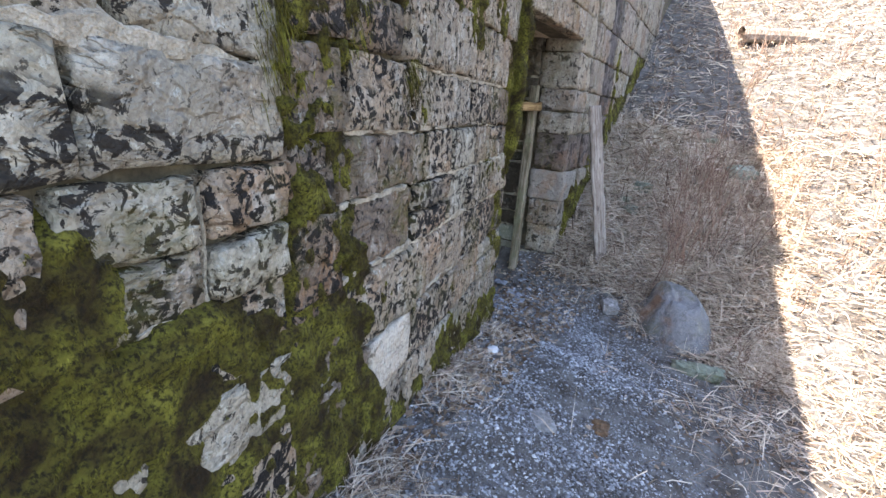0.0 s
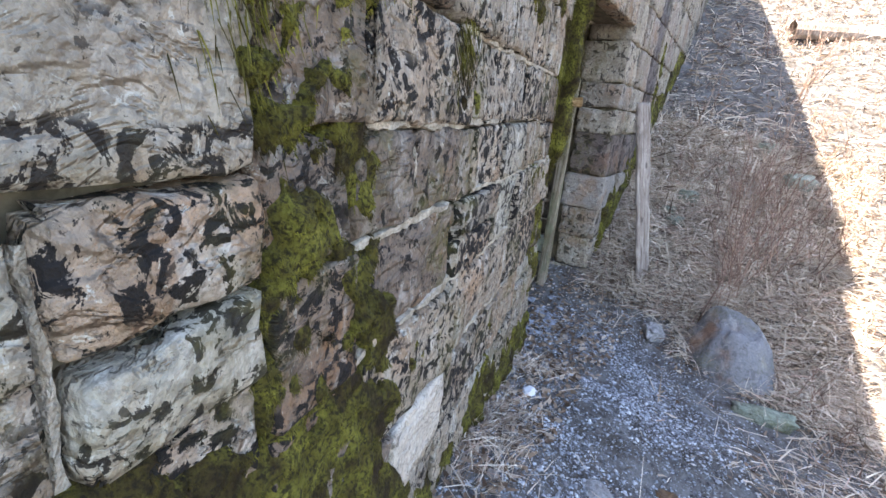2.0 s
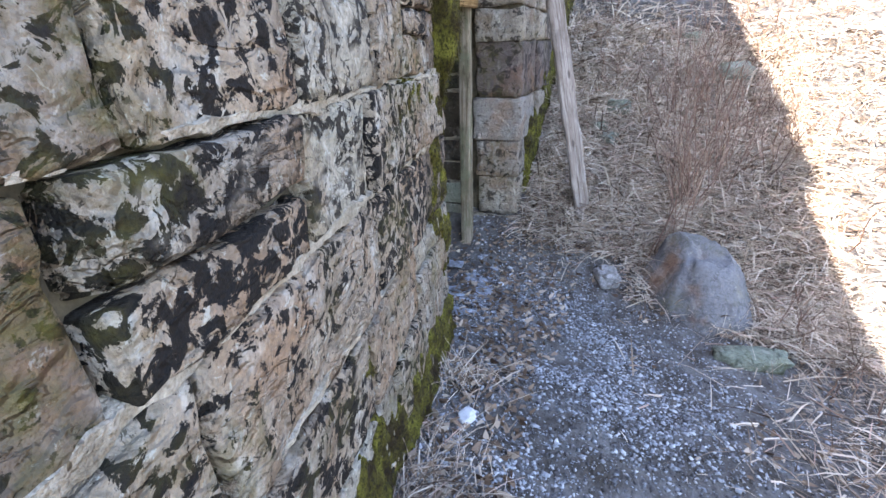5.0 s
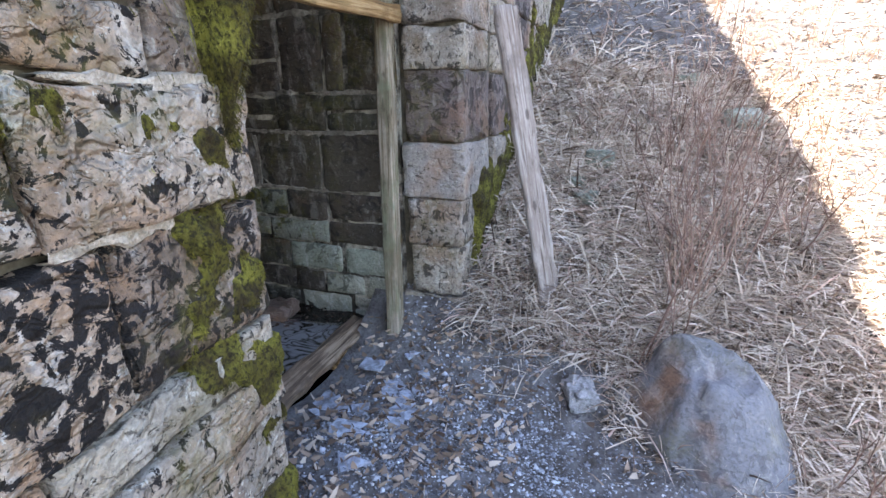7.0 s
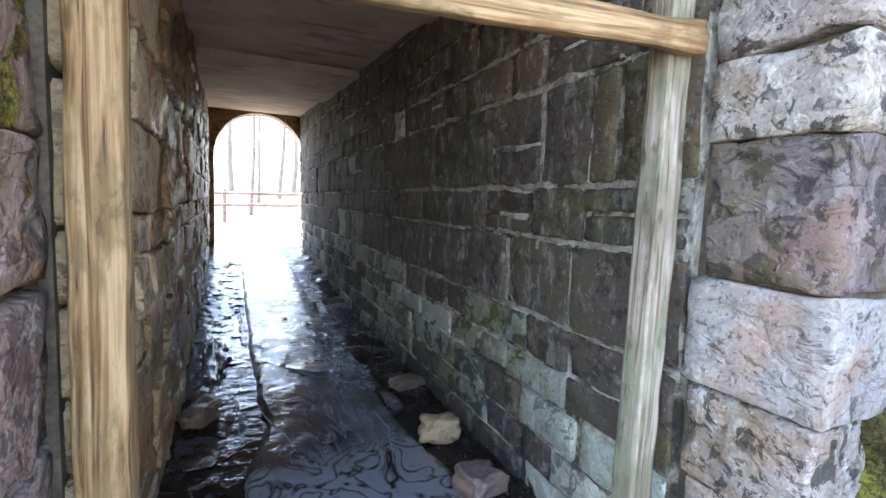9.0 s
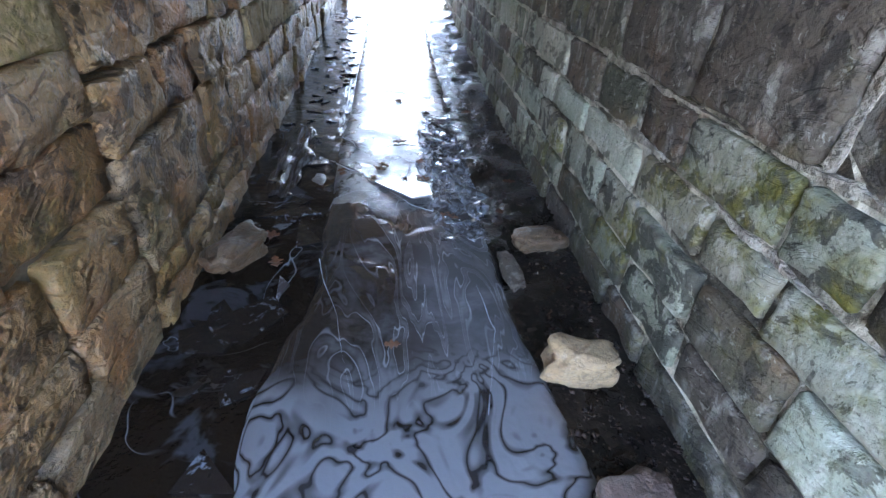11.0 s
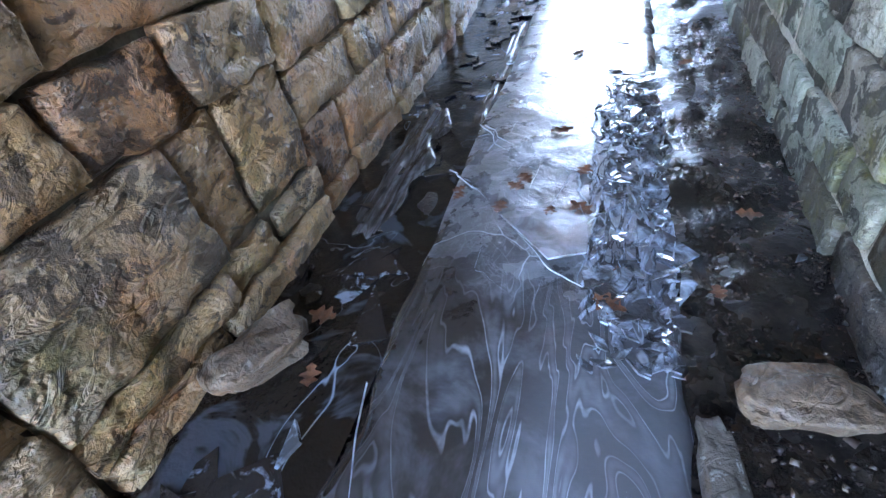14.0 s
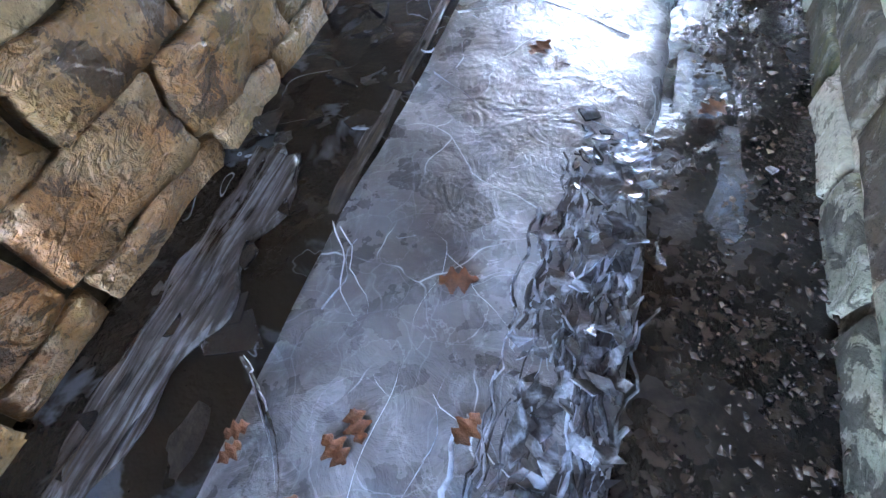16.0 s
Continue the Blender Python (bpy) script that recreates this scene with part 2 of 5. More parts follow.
tint = k.ramp(k.noise(7, 4, 0.65, 0.4), [(0.36, (0.040, 0.024, 0.008)), (0.45, (0.095, 0.080, 0.014)), (0.55, (0.175, 0.162, 0.022)), (0.66, (0.31, 0.29, 0.045))])
M_MOSS = k.done(k.mix(k.step(k.random(True), 0.0, 1.0, 0.0, 0.85), tint, (0.018, 0.015, 0.005)))
k = Mat("moss_bed", 0.95)
tint = k.ramp(k.noise(7, 4, 0.65, 0.4), [(0.36, (0.034, 0.021, 0.008)), (0.45, (0.075, 0.060, 0.012)), (0.55, (0.14, 0.13, 0.02)), (0.66, (0.24, 0.23, 0.04))])
M_MOSSB = k.done(k.mix(k.step(k.noise(75, 5, 0.7), 0.38, 0.56, 0.9, 0.0), tint, (0.016, 0.012, 0.005)), k.bump(k.math("ADD", k.noise(110, 4, 0.7), k.noise(28, 4)), 1.0, 0.02))
M_TWIG = island_material("twig", [(0.0, (0.12, 0.07, 0.055)), (0.5, (0.27, 0.175, 0.135)), (1.0, (0.48, 0.37, 0.30))])
M_LEAF = plain_rough("brown_leaf", (0.19, 0.075, 0.03), (0.075, 0.032, 0.017), 16, 0.5)
M_BARK = plain_rough("bark", (0.16, 0.13, 0.10), (0.28, 0.24, 0.20), 12)
M_ROCKG = stone_material("grey_rock", ((0.36, 0.36, 0.38), (0.42, 0.42, 0.43), (0.33, 0.31, 0.30)), 0.2, 0.3, 0.15, 0.25)
M_ROCKB = stone_material("tan_rock", ((0.125, 0.075, 0.038), (0.14, 0.09, 0.052), (0.10, 0.062, 0.036)), 0.3, 0.05, 0.1, 0.3, 0.45, grit=0.6)
M_ROCKT = stone_material("tan_block", ((0.30, 0.205, 0.115), (0.32, 0.225, 0.13), (0.28, 0.19, 0.11)), 0.3, 0.05, 0.05, 0.3, 0.5, cover=-0.05, grit=0.4)
M_ROCKR = stone_material("red_rock", ((0.17, 0.105, 0.08), (0.19, 0.12, 0.09), (0.14, 0.10, 0.085)), 0.2, 0.05, 0.05, 0.3, 0.4, grit=0.6)
M_ROCKO = stone_material("mottled_boulder", ((0.19, 0.18, 0.175), (0.18, 0.185, 0.20), (0.165, 0.185, 0.225)), 0.3, 0.2, 0.35, 0.6, grit=0.4)
M_ROCKM = stone_material("green_rock", ((0.23, 0.27, 0.22), (0.26, 0.29, 0.25), (0.22, 0.26, 0.20)), 0.2, 0.2, 0.5, 0.1)


def ice_material():
    """Clear ice over a dark bed: dark meanders at the mouth, milky flow lines further in, then white cracked plates."""
    k = Mat("ice", 0.08, 0.8)
    k.b.inputs["Coat Weight"].default_value = 0.7
    k.b.inputs["IOR"].default_value = 1.31
    sep = k.t.nodes.new("ShaderNodeSeparateXYZ")
    k.link(k.pos, sep.inputs[0])
    drift = k.math("MULTIPLY", k.math("SUBTRACT", k.noise(2.1, 3, 0.5), 0.5), 0.6)
    x = k.math("ADD", sep.outputs[0], k.math("MULTIPLY", drift, 0.6))
    y = k.math("ADD", sep.outputs[1], drift)
    first = k.step(y, 2.05, 1.7)
    far = k.step(y, 2.85, 3.2)
    mid = k.math("MULTIPLY", k.math("SUBTRACT", 1.0, first), k.math("SUBTRACT", 1.0, far))
    # meanders
    warp = k.noise(3.1, 2.5, 0.5, 1.2, k.scaled((1.25, 0.95, 1.0)))
    rings = k.math("PINGPONG", k.math("MULTIPLY", warp, 14.0), 1.0)
    # flow lines, drawn out along the passage
    flow = k.noise(1.0, 3, 0.5, 0.6, k.scaled((4.4, 0.95, 1.0)))
    fold = k.math("PINGPONG", k.math("MULTIPLY", flow, 16.0), 1.0)
    thin = k.step(k.math("ABSOLUTE", k.math("SUBTRACT", fold, 0.62)), 0.075, 0.01)
    band = k.step(fold, 0.62, 0.95, 0.0, 0.16)
    east = k.step(x, 0.82, 1.12)
    patch = k.step(k.noise(2.6, 5, 0.65, 0.6), 0.42, 0.6, 0.25, 1.0)
    # cracks
    bent = k.t.nodes.new("ShaderNodeVectorMath")
    bent.operation = "ADD"
    k.link(k.pos, bent.inputs[0])
    nz = k.t.nodes.new("ShaderNodeTexNoise")
    k.link(k.pos, nz.inputs["Vector"])
    nz.inputs["Scale"].default_value = 5.0
    k.link(k.scaled((0.16, 0.16, 0.0), nz.outputs["Color"]), bent.inputs[1])
    crack = k.math("MULTIPLY", k.step(k.voronoi(2.1, "DISTANCE_TO_EDGE", bent.outputs[0]), 0.008, 0.0), k.step(k.noise(2.7, 3, 0.5), 0.45, 0.55))
    tone = k.t.nodes.new("ShaderNodeTexVoronoi")
    k.link(bent.outputs[0], tone.inputs["Vector"])
    tone.inputs["Scale"].default_value = 3.3
    slab = k.step(tone.outputs["Color"], 0.0, 1.0, 0.3, 1.3)
    crack2 = k.step(k.voronoi(6.0, "DISTANCE_TO_EDGE", bent.outputs[0]), 0.012, 0.0, 0.0, 0.10)
    wisps = k.step(k.noise(1.0, 6, 0.7, 2.2, k.scaled((9, 5, 1))), 0.50, 0.72, 0.0, 0.6)
    veins = k.step(k.math("ABSOLUTE", k.math("SUBTRACT", k.noise(3.6, 5, 0.6, 1.4), 0.5)), 0.012, 0.0, 0.0, 0.5)
    # milk in the ice
    cells = k.math("MULTIPLY", k.step(rings, 0.10, 0.6, 0.10, 0.34), first)
    lines = k.math("MULTIPLY", k.math("MULTIPLY", k.math("ADD", k.math("MULTIPLY", thin, 0.5), band), patch), mid)
    veil = k.math("MULTIPLY", k.math("ADD", k.math("MULTIPLY", east, 0.13), k.step(k.noise(3.3, 5, 0.65, 0.4), 0.45, 0.7, 0.0, 0.14)), mid)
    plates = k.math("MULTIPLY", k.math("ADD", k.step(k.noise(2.4, 5, 0.62, 0.5), 0.3, 0.7, 0.12, 0.50), k.math("MULTIPLY", k.math("MAXIMUM", wisps, veins), 0.6)), k.math("MULTIPLY", far, slab))
    milk = k.math("MINIMUM", k.math("ADD", k.math("ADD", cells, lines), k.math("ADD", veil, plates)), 1.0)
    milk = k.math("MULTIPLY", milk, k.math("MAXIMUM", k.math("MAXIMUM", first, k.step(y, 3.5, 3.9)), k.step(x, 0.44, 0.74, 0.22, 1.0)))
    c = k.mix(milk, (0.030, 0.024, 0.020), (0.47, 0.485, 0.52))
    c = k.mix(k.math("MULTIPLY", k.math("MAXIMUM", k.math("MULTIPLY", crack, 0.7), crack2), far), c, (0.66, 0.70, 0.76))
    c = k.mix(k.math("MULTIPLY", k.step(rings, 0.15, 0.05, 0.0, 0.85), first), c, (0.014, 0.012, 0.012))
    h = k.math("ADD", k.noise(4.5, 3, 0.5, 0.6), k.math("MULTIPLY", k.noise(34, 3), 0.12))
    h = k.math("ADD", h, k.math("MULTIPLY", milk, 0.16))
    h = k.math("ADD", h, k.math("MULTIPLY", k.math("MULTIPLY", k.noise(9, 5, 0.65, 0.8), 0.9), far))
    rough = k.math("ADD", k.step(k.noise(7, 4, 0.6), 0.35, 0.7, 0.04, 0.20), k.math("MULTIPLY", far, 0.19))
    k.link(rough, k.b.inputs["Coat Roughness"])
    return k.done(c, k.bump(h, 0.5, 0.03), rough)


M_ICE = ice_material()
k = Mat("ice_shard", 0.05, 0.5)
M_ICES = k.done(k.mix(k.step(k.noise(14, 4, 0.6, 0.8), 0.42, 0.75), (0.05, 0.047, 0.047), (0.40, 0.44, 0.51)), k.bump(k.noise(20, 3, 0.5), 0.5, 0.02))
k = Mat("clear_ice", 0.04, 0.6)
M_CLEAR = k.done(k.mix(k.step(k.noise(9, 5, 0.65, 1.2), 0.56, 0.66, 0.0, 0.6), (0.018, 0.014, 0.012), (0.26, 0.28, 0.32)), k.bump(k.noise(16, 4), 0.5, 0.02))
k = Mat("frost", 0.35, 0.5)
M_FROST = k.done(k.mix(k.noise(20), (0.55, 0.58, 0.63), (0.74, 0.77, 0.82)), k.bump(k.noise(60), 0.5, 0.01))
k = Mat("water", 0.05, 0.25)
lines = k.step(k.math("PINGPONG", k.math("MULTIPLY", k.noise(1.9, 3, 0.5, 1.2), 9.0), 1.0), 0.05, 0.0, 0.0, 0.4)
skin = k.step(k.noise(3.5, 4, 0.6, 0.8), 0.54, 0.62, 0.0, 0.2)
M_WATER = k.done(k.mix(k.math("MULTIPLY", lines, k.step(k.noise(2.2, 3), 0.42, 0.6)), k.mix(skin, (0.013, 0.009, 0.006), (0.17, 0.185, 0.21)), (0.42, 0.46, 0.52)), k.bump(k.noise(9, 4), 0.5, 0.025), k.step(k.noise(5, 3), 0.4, 0.7, 0.03, 0.15))
k = Mat("blue_frost", 0.4, 0.5)
M_FROSTB = k.done(k.mix(k.step(k.noise(18, 4, 0.6, 0.6), 0.35, 0.65), (0.17, 0.175, 0.19), (0.42, 0.47, 0.56)), k.bump(k.noise(40, 3), 0.5, 0.008))
# The blue in this base colour paints the reflection on the wet bed.
k = Mat("glaze_ice", 0.2, 0.6)
M_GLAZE = k.done(k.mix(k.step(k.noise(8, 6, 0.7, 0.6), 0.46, 0.64), (0.016, 0.012, 0.010), (0.07, 0.08, 0.10)), k.bump(k.noise(26, 6, 0.7), 1.0, 0.04), k.step(k.noise(11, 4), 0.4, 0.65, 0.10, 0.3))
# Pale ice, its base brightened for the arch light the plate reflects.
k = Mat("milky_ice_with_glare", 0.12, 0.5)
M_MILK_GLARE = k.done(k.mix(k.step(k.noise(9, 5, 0.65, 0.6), 0.35, 0.65), (0.11, 0.11, 0.115), (0.30, 0.315, 0.345)), k.bump(k.noise(14, 3), 0.3, 0.01), k.step(k.noise(6, 3), 0.4, 0.6, 0.12, 0.28))


# ---- building blocks ----
def mesh_object(name, verts, faces, material, parent=None, m=None, smooth=False):
    me = bpy.data.meshes.new(name)
    me.from_pydata(verts, [], faces)
    me.materials.append(material)
    if smooth:
        me.polygons.foreach_set("use_smooth", [True] * len(me.polygons))
    ob = new(name, me)
    if m is not None:
        ob.matrix_world = m
    if parent is not None:
        ob.parent = parent
        ob.matrix_parent_inverse = parent.matrix_basis.inverted()
    return ob


def part(name, bm, material, parent, label=""):
    me = bpy.data.meshes.new(name)
    bm.to_mesh(me)
    bm.free()
    me.materials.append(material)
    ob = new(name, me)
    if parent is not None:
        ob.parent = parent
    return tagged(ob, label)


def rough_box(size, seed, amp=0.012, r=0.025, cell=0.06, wob=0.0):
    """A hewn block: a box with rounded edges and uneven faces, as verts and faces round its centre."""
    n = [max(4, min(13, round(s / cell) + 2)) for s in size]
    index, verts, faces = {}, [], []
    r = min(r, min(size) * 0.2)
    lines = [[-s / 2] + [-s / 2 + r + (s - 2 * r) * i / (c - 2) for i in range(c - 1)] + [s / 2] for s, c in zip(size, n)]

    def vid(i, j, k):
        key = (i, j, k)
        if key not in index:
            p = [line[a] for a, line in zip(key, lines)]
            q = [max(-s / 2 + r, min(s / 2 - r, v)) for v, s in zip(p, size)]
            d = Vector(p) - Vector(q)
            if d.length > 1e-9:
                v = Vector(q) + d.normalized() * r
            else:
                v = Vector(p)
            s = Vector((seed * 3.17, seed * 1.31, seed * 7.7))
            o = noise.noise_vector(v * 6 + s) * amp * 0.7 + noise.noise_vector(v * 23 + s) * amp * 0.5
            edge = sum(a in (0, c) for a, c in zip(key, n))
            if edge > 1:
                o -= v.normalized() * max(0.0, noise.noise(v * 9 + s)) * amp * 1.5
            if wob:
                o += noise.noise_vector(v * 2.3 + s) * wob
            index[key] = len(verts)
            verts.append(tuple(v + o))
        return index[key]

    for ax in range(3):
        b, c = (ax + 1) % 3, (ax + 2) % 3
        for side in (0, n[ax]):
            for i in range(n[b]):
                for j in range(n[c]):
                    q = []
                    for di, dj in ((0, 0), (1, 0), (1, 1), (0, 1)):
                        key = [0, 0, 0]
                        key[ax], key[b], key[c] = side, i + di, j + dj
                        q.append(vid(*key))
                    faces.append(q if side else q[::-1])
    return verts, faces


def box_mesh(x0, x1, y0, y1, z0, z1):
    v = [(x, y, z) for x in (x0, x1) for y in (y0, y1) for z in (z0, z1)]
    f = [(0, 1, 3, 2), (4, 6, 7, 5), (0, 4, 5, 1), (2, 3, 7, 6), (0, 2, 6, 4), (1, 5, 7, 3)]
    return v, f


def cuts(rng, u0, u1, wmin, wmax, given=()):
    """Joint places along a course, through the given ones."""
    out, stops = [u0], [g for g in sorted(given) if u0 < g < u1] + [u1]
    for s in stops:
        while s - out[-1] > wmax * 1.25:
            out.append(out[-1] + rng.uniform(wmin, min(wmax, s - out[-1] - wmin * 0.6)))
        if s - out[-1] > 0.08:
            out.append(s)
        else:
            out[-1] = s
    return out


def stone_wall(wall, frame_m, rows, u0, u1, pick, rng, wmin=0.28, wmax=0.6, joint=0.02, depth=0.22, proud=0.012, given={}, cell=0.06,
               amp=0.012, skip=None, edge_r=0.014, split=0.0):
    """Courses of stones, as parts of a wall. frame_m: x along the wall, y out of it, z up."""
    for ri, (ra, rb) in enumerate(zip(rows, rows[1:])):
        us = cuts(rng, u0, u1, wmin, wmax, given.get(ri, ()))
        pieces = []
        for a, b in zip(us, us[1:]):
            if rng.random() < split and rb - ra > 0.24:
                z = ra + (rb - ra) * rng.uniform(0.35, 0.65)
                pieces += [(a, b, ra, z), (a, b, z, rb)]
            else:
                pieces.append((a, b, ra, rb))
        for a, b, za, zb in pieces:
            if skip and skip(a, b, za, zb):
                continue
            j = joint * rng.uniform(0.6, 1.4)
            w, h = b - a - j, zb - za - j * rng.uniform(0.6, 1.2)
            if w < 0.04 or h < 0.04:
                continue
            big = cell * (1 if zb < 3.1 else 2)
            v, f = rough_box((w, depth, h), rng.uniform(0, 90), amp, min(edge_r, h * 0.2), big, 0.008)
            m = frame_m @ pose((a + b) / 2 + rng.uniform(-0.004, 0.004), rng.uniform(-0.3, 1.0) * proud - depth / 2 + 0.02, (za + zb) / 2, rng.uniform(-1, 1), rng.uniform(-0.8, 0.8), rng.uniform(-1.2, 1.2))
            mesh_object("stone", v, f, pick((a + b) / 2, (za + zb) / 2, rng), wall, m, smooth=True)


def table(tab, x):
    if x <= tab[0][0]:
        return tab[0][1]
    for (a, b), (c, d) in zip(tab, tab[1:]):
        if x <= c:
            k = (x - a) / (c - a)
            return b + (d - b) * k * k * (3 - 2 * k)
    return tab[-1][1]


BASE = [(-9, 1.0), (-3.5, 0.72), (-2, 0.45), (-0.6, 0.16), (0.3, -0.06), (0.9, -0.16), (1.7, -0.1)]
WING = Vector((-0.9843, -0.1765, 0))      # along the wing wall, away from the opening
TOP = 6.25                                # top of the embankment
WING_TOP, WING_FALL = 5.85, 0.51          # the wing wall's top at the portal, and its fall for each metre along it


def wing_y(x):
    return x * 0.1793


def ground_z(x, y):
    """Height of the ground before the portal."""
    away = max(-y, 0)
    z = table(BASE, x) - table([(-1.5, 0.30), (0.1, 0.14), (1.2, 0.1)], x) * min(away, 3.0)
    k = x - (1.45 + 0.10 * min(away, 4)) + 0.4
    if k > 0:
        z += 0.625 * k * k if k < 0.8 else 0.4 + 0.62 * (k - 0.8)
    if x > 10:
        z -= 0.5 * (min(x, 16) - 10)
    return z


def bumpy(x, y):
    p = Vector((x, y, 0))
    return ground_z(x, y) + 0.05 * noise.noise(p * 0.9) + 0.02 * noise.noise(p * 3.1)


# ---- ground ----
def sheet(name, xs, ys, zf, material):
    verts = [(x, y, zf(x, y)) for y in ys for x in xs]
    w = len(xs)
    faces = [(j * w + i, j * w + i + 1, (j + 1) * w + i + 1, (j + 1) * w + i) for j in range(len(ys) - 1) for i in range(w - 1)]
    return mesh_object(name, verts, faces, material, smooth=True)


def spread(lo, hi, fine_lo, fine_hi, step, grow=1.35):
    out = list(np.arange(fine_lo, fine_hi, step))
    d, x = step, fine_lo
    while x > lo:
        d *= grow
        x -= d
        out.insert(0, x)
    d, x = step, out[-1]
    while x < hi:
        d *= grow
        x += d
        out.append(x)
    return out


ground = sheet("ground", spread(-900, 900, -6, 9, 0.12), spread(-900, 0.6, -5.5, 0.62, 0.12), lambda x, y: bumpy(x, y) if y > -40 and abs(x) < 40 else ground_z(max(-40, min(x, 12)), -9) - 0.0, M_EARTH)
tagged(ground, "earth ground with gravel track and rising grassy bank", "ground", kind="structure")
far_ground = sheet("ground_beyond", spread(-900, 900, -8, 8, 0.5), spread(12.0, 900, 12.0, 26, 0.5, 1.4), lambda x, y: 0.30 + 0.06 * noise.noise(Vector((x, y, 3)) * 0.7) + 0.09 * max(0, min(y, 40) - 15), M_EARTH)
tagged(far_ground, "sunlit bare ground beyond the passage", "ground", kind="structure")

rng = random.Random(7)


def frame_of(origin, along, out):
    a, o = Vector(along).normalized(), Vector(out).normalized()
    return Matrix(((a.x, o.x, 0, origin[0]), (a.y, o.y, 0, origin[1]), (a.z, o.z, 1, origin[2]), (0, 0, 0, 1)))


# ---- wing wall beside the path ----
F_WING = frame_of((-0.05, 0.02, 0), WING, (0.1765, -0.9843, 0))
v, f = box_mesh(0.06, 9.0, -1.0, -0.022, -0.6, TOP)
v = [(x, y, z if z < 0 else WING_TOP - WING_FALL * x) for x, y, z in v]
wall_west = tagged(mesh_object("wall_west", v, f, M_MORD, None, F_WING), "weathered sandstone block wall with moss and pale mortar joints", "wall", kind="structure")
rows_a = [0.02, 0.32, 0.62, 0.92, 1.27, 1.565, 1.81, 2.08, 2.42, 2.8, 3.2, 3.7, 4.3, 5.0, 5.7]
rows_b = [0.3, 0.62, 0.95, 1.19, 1.42, 1.58, 1.75, 2.0, 2.36, 2.7, 3.1, 3.6, 4.2, 5.0]


def wing_pick(u, z, r):
    if 2.0 < u < 2.46 and 0.62 < z < 0.92:
        return M_WINGW
    if u < 0.3 or 2.5 < u < 3.0 or (1.9 < u < 2.5 and 1.56 < z < 1.82) or (2.03 < u < 2.5 and 1.27 < z < 1.56):
        return M_WINGB
    return M_WINGP if (u > 3.0 and 1.75 < z < 2.0) or (u > 2.9 and r.random() < 0.35) or r.random() < 0.12 else M_WING


above_wing = lambda a, b, za, zb: zb > WING_TOP - WING_FALL * b
stone_wall(wall_west, F_WING, rows_a, 0.0, 2.98, wing_pick, rng, 0.35, 0.7, 0.017, edge_r=0.010, amp=0.020, proud=0.02, split=0.12, given={4: (0.62, 1.16, 1.55, 2.06, 2.70), 5: (0.3, 0.75, 1.05, 1.52, 1.95, 2.45, 2.72), 6: (0.5, 1.2, 2.03, 2.70), 3: (0.5, 1.14, 1.95, 2.66), 2: (0.7, 1.3, 2.03, 2.44)}, cell=0.05, skip=above_wing)
stone_wall(wall_west, F_WING, rows_b, 2.98, 7.6, wing_pick, rng, 0.4, 0.75, 0.019, edge_r=0.010, amp=0.022, proud=0.02, split=0.15, given={4: (3.27, 3.62), 5: (3.27, 3.6), 6: (3.53, 4.3), 7: (3.43,), 3: (3.30,)}, cell=0.05, skip=above_wing)


def mortar_line(wall, frame_m, z, u0, u1, seed, width=0.013, upright=False, material=M_LIME):
    """A ragged ribbon of pale mortar smeared along a course or down a joint, broken here and there."""
    verts, faces, prev, step = [], [], None, 0.014
    for i in range(int((u1 - u0) / step)):
        u = u0 + i * step
        w = width * (1.1 + 2.0 * noise.noise(Vector((u * 2.3, seed, 0))) + 1.2 * noise.noise(Vector((u * 13, seed, 3))) + 0.9 * noise.noise(Vector((u * 31, seed, 5))))
        c = z + 0.02 * noise.noise(Vector((u * 1.4, seed, 7))) + 0.008 * noise.noise(Vector((u * 8, seed, 9)))
        if w < 0.004:
            prev = None
            continue
        n = len(verts)
        p = (0.012 if upright else 0.019) + 0.013 * noise.noise(Vector((u * 9, seed, 11))) + 0.006 * noise.noise(Vector((u * 40, seed, 13)))
        row = [(u, -0.01, c - w * 0.75), (u, p, c - w * 0.5), (u, p + 0.004, c + w * 0.45), (u, -0.01, c + w * 0.8)]
        verts += [(cc, y, uu) for uu, y, cc in row] if upright else row
        if prev is not None:
            faces += [(prev + j, n + j, n + j + 1, prev + j + 1) for j in range(3)]
        prev = n
    mesh_object("mortar", verts, faces, material, wall, frame_m)


for i, (z, u0, u1, w) in enumerate([(1.565, 0.1, 2.72, 0.016), (1.285, 0.3, 2.7, 0.024), (1.815, 0.5, 2.75, 0.015), (2.08, 0.4, 2.2, 0.013), (0.95, 0.5, 2.6, 0.011), (1.99, 3.02, 3.8, 0.026), (1.42, 3.1, 3.6, 0.012)]):
    mortar_line(wall_west, F_WING, z, u0, u1, i * 3.3, w)
for i, (u, z0, z1, w) in enumerate([(3.275, 1.42, 1.74, 0.014), (2.42, 1.60, 1.80, 0.014), (2.645, 1.36, 1.56, 0.026), (2.03, 1.29, 1.56, 0.009), (1.16, 1.30, 1.55, 0.008), (1.55, 1.58, 1.8, 0.008)]):
    mortar_line(wall_west, F_WING, u, z0, z1, i * 5.1 + 40, w, True)

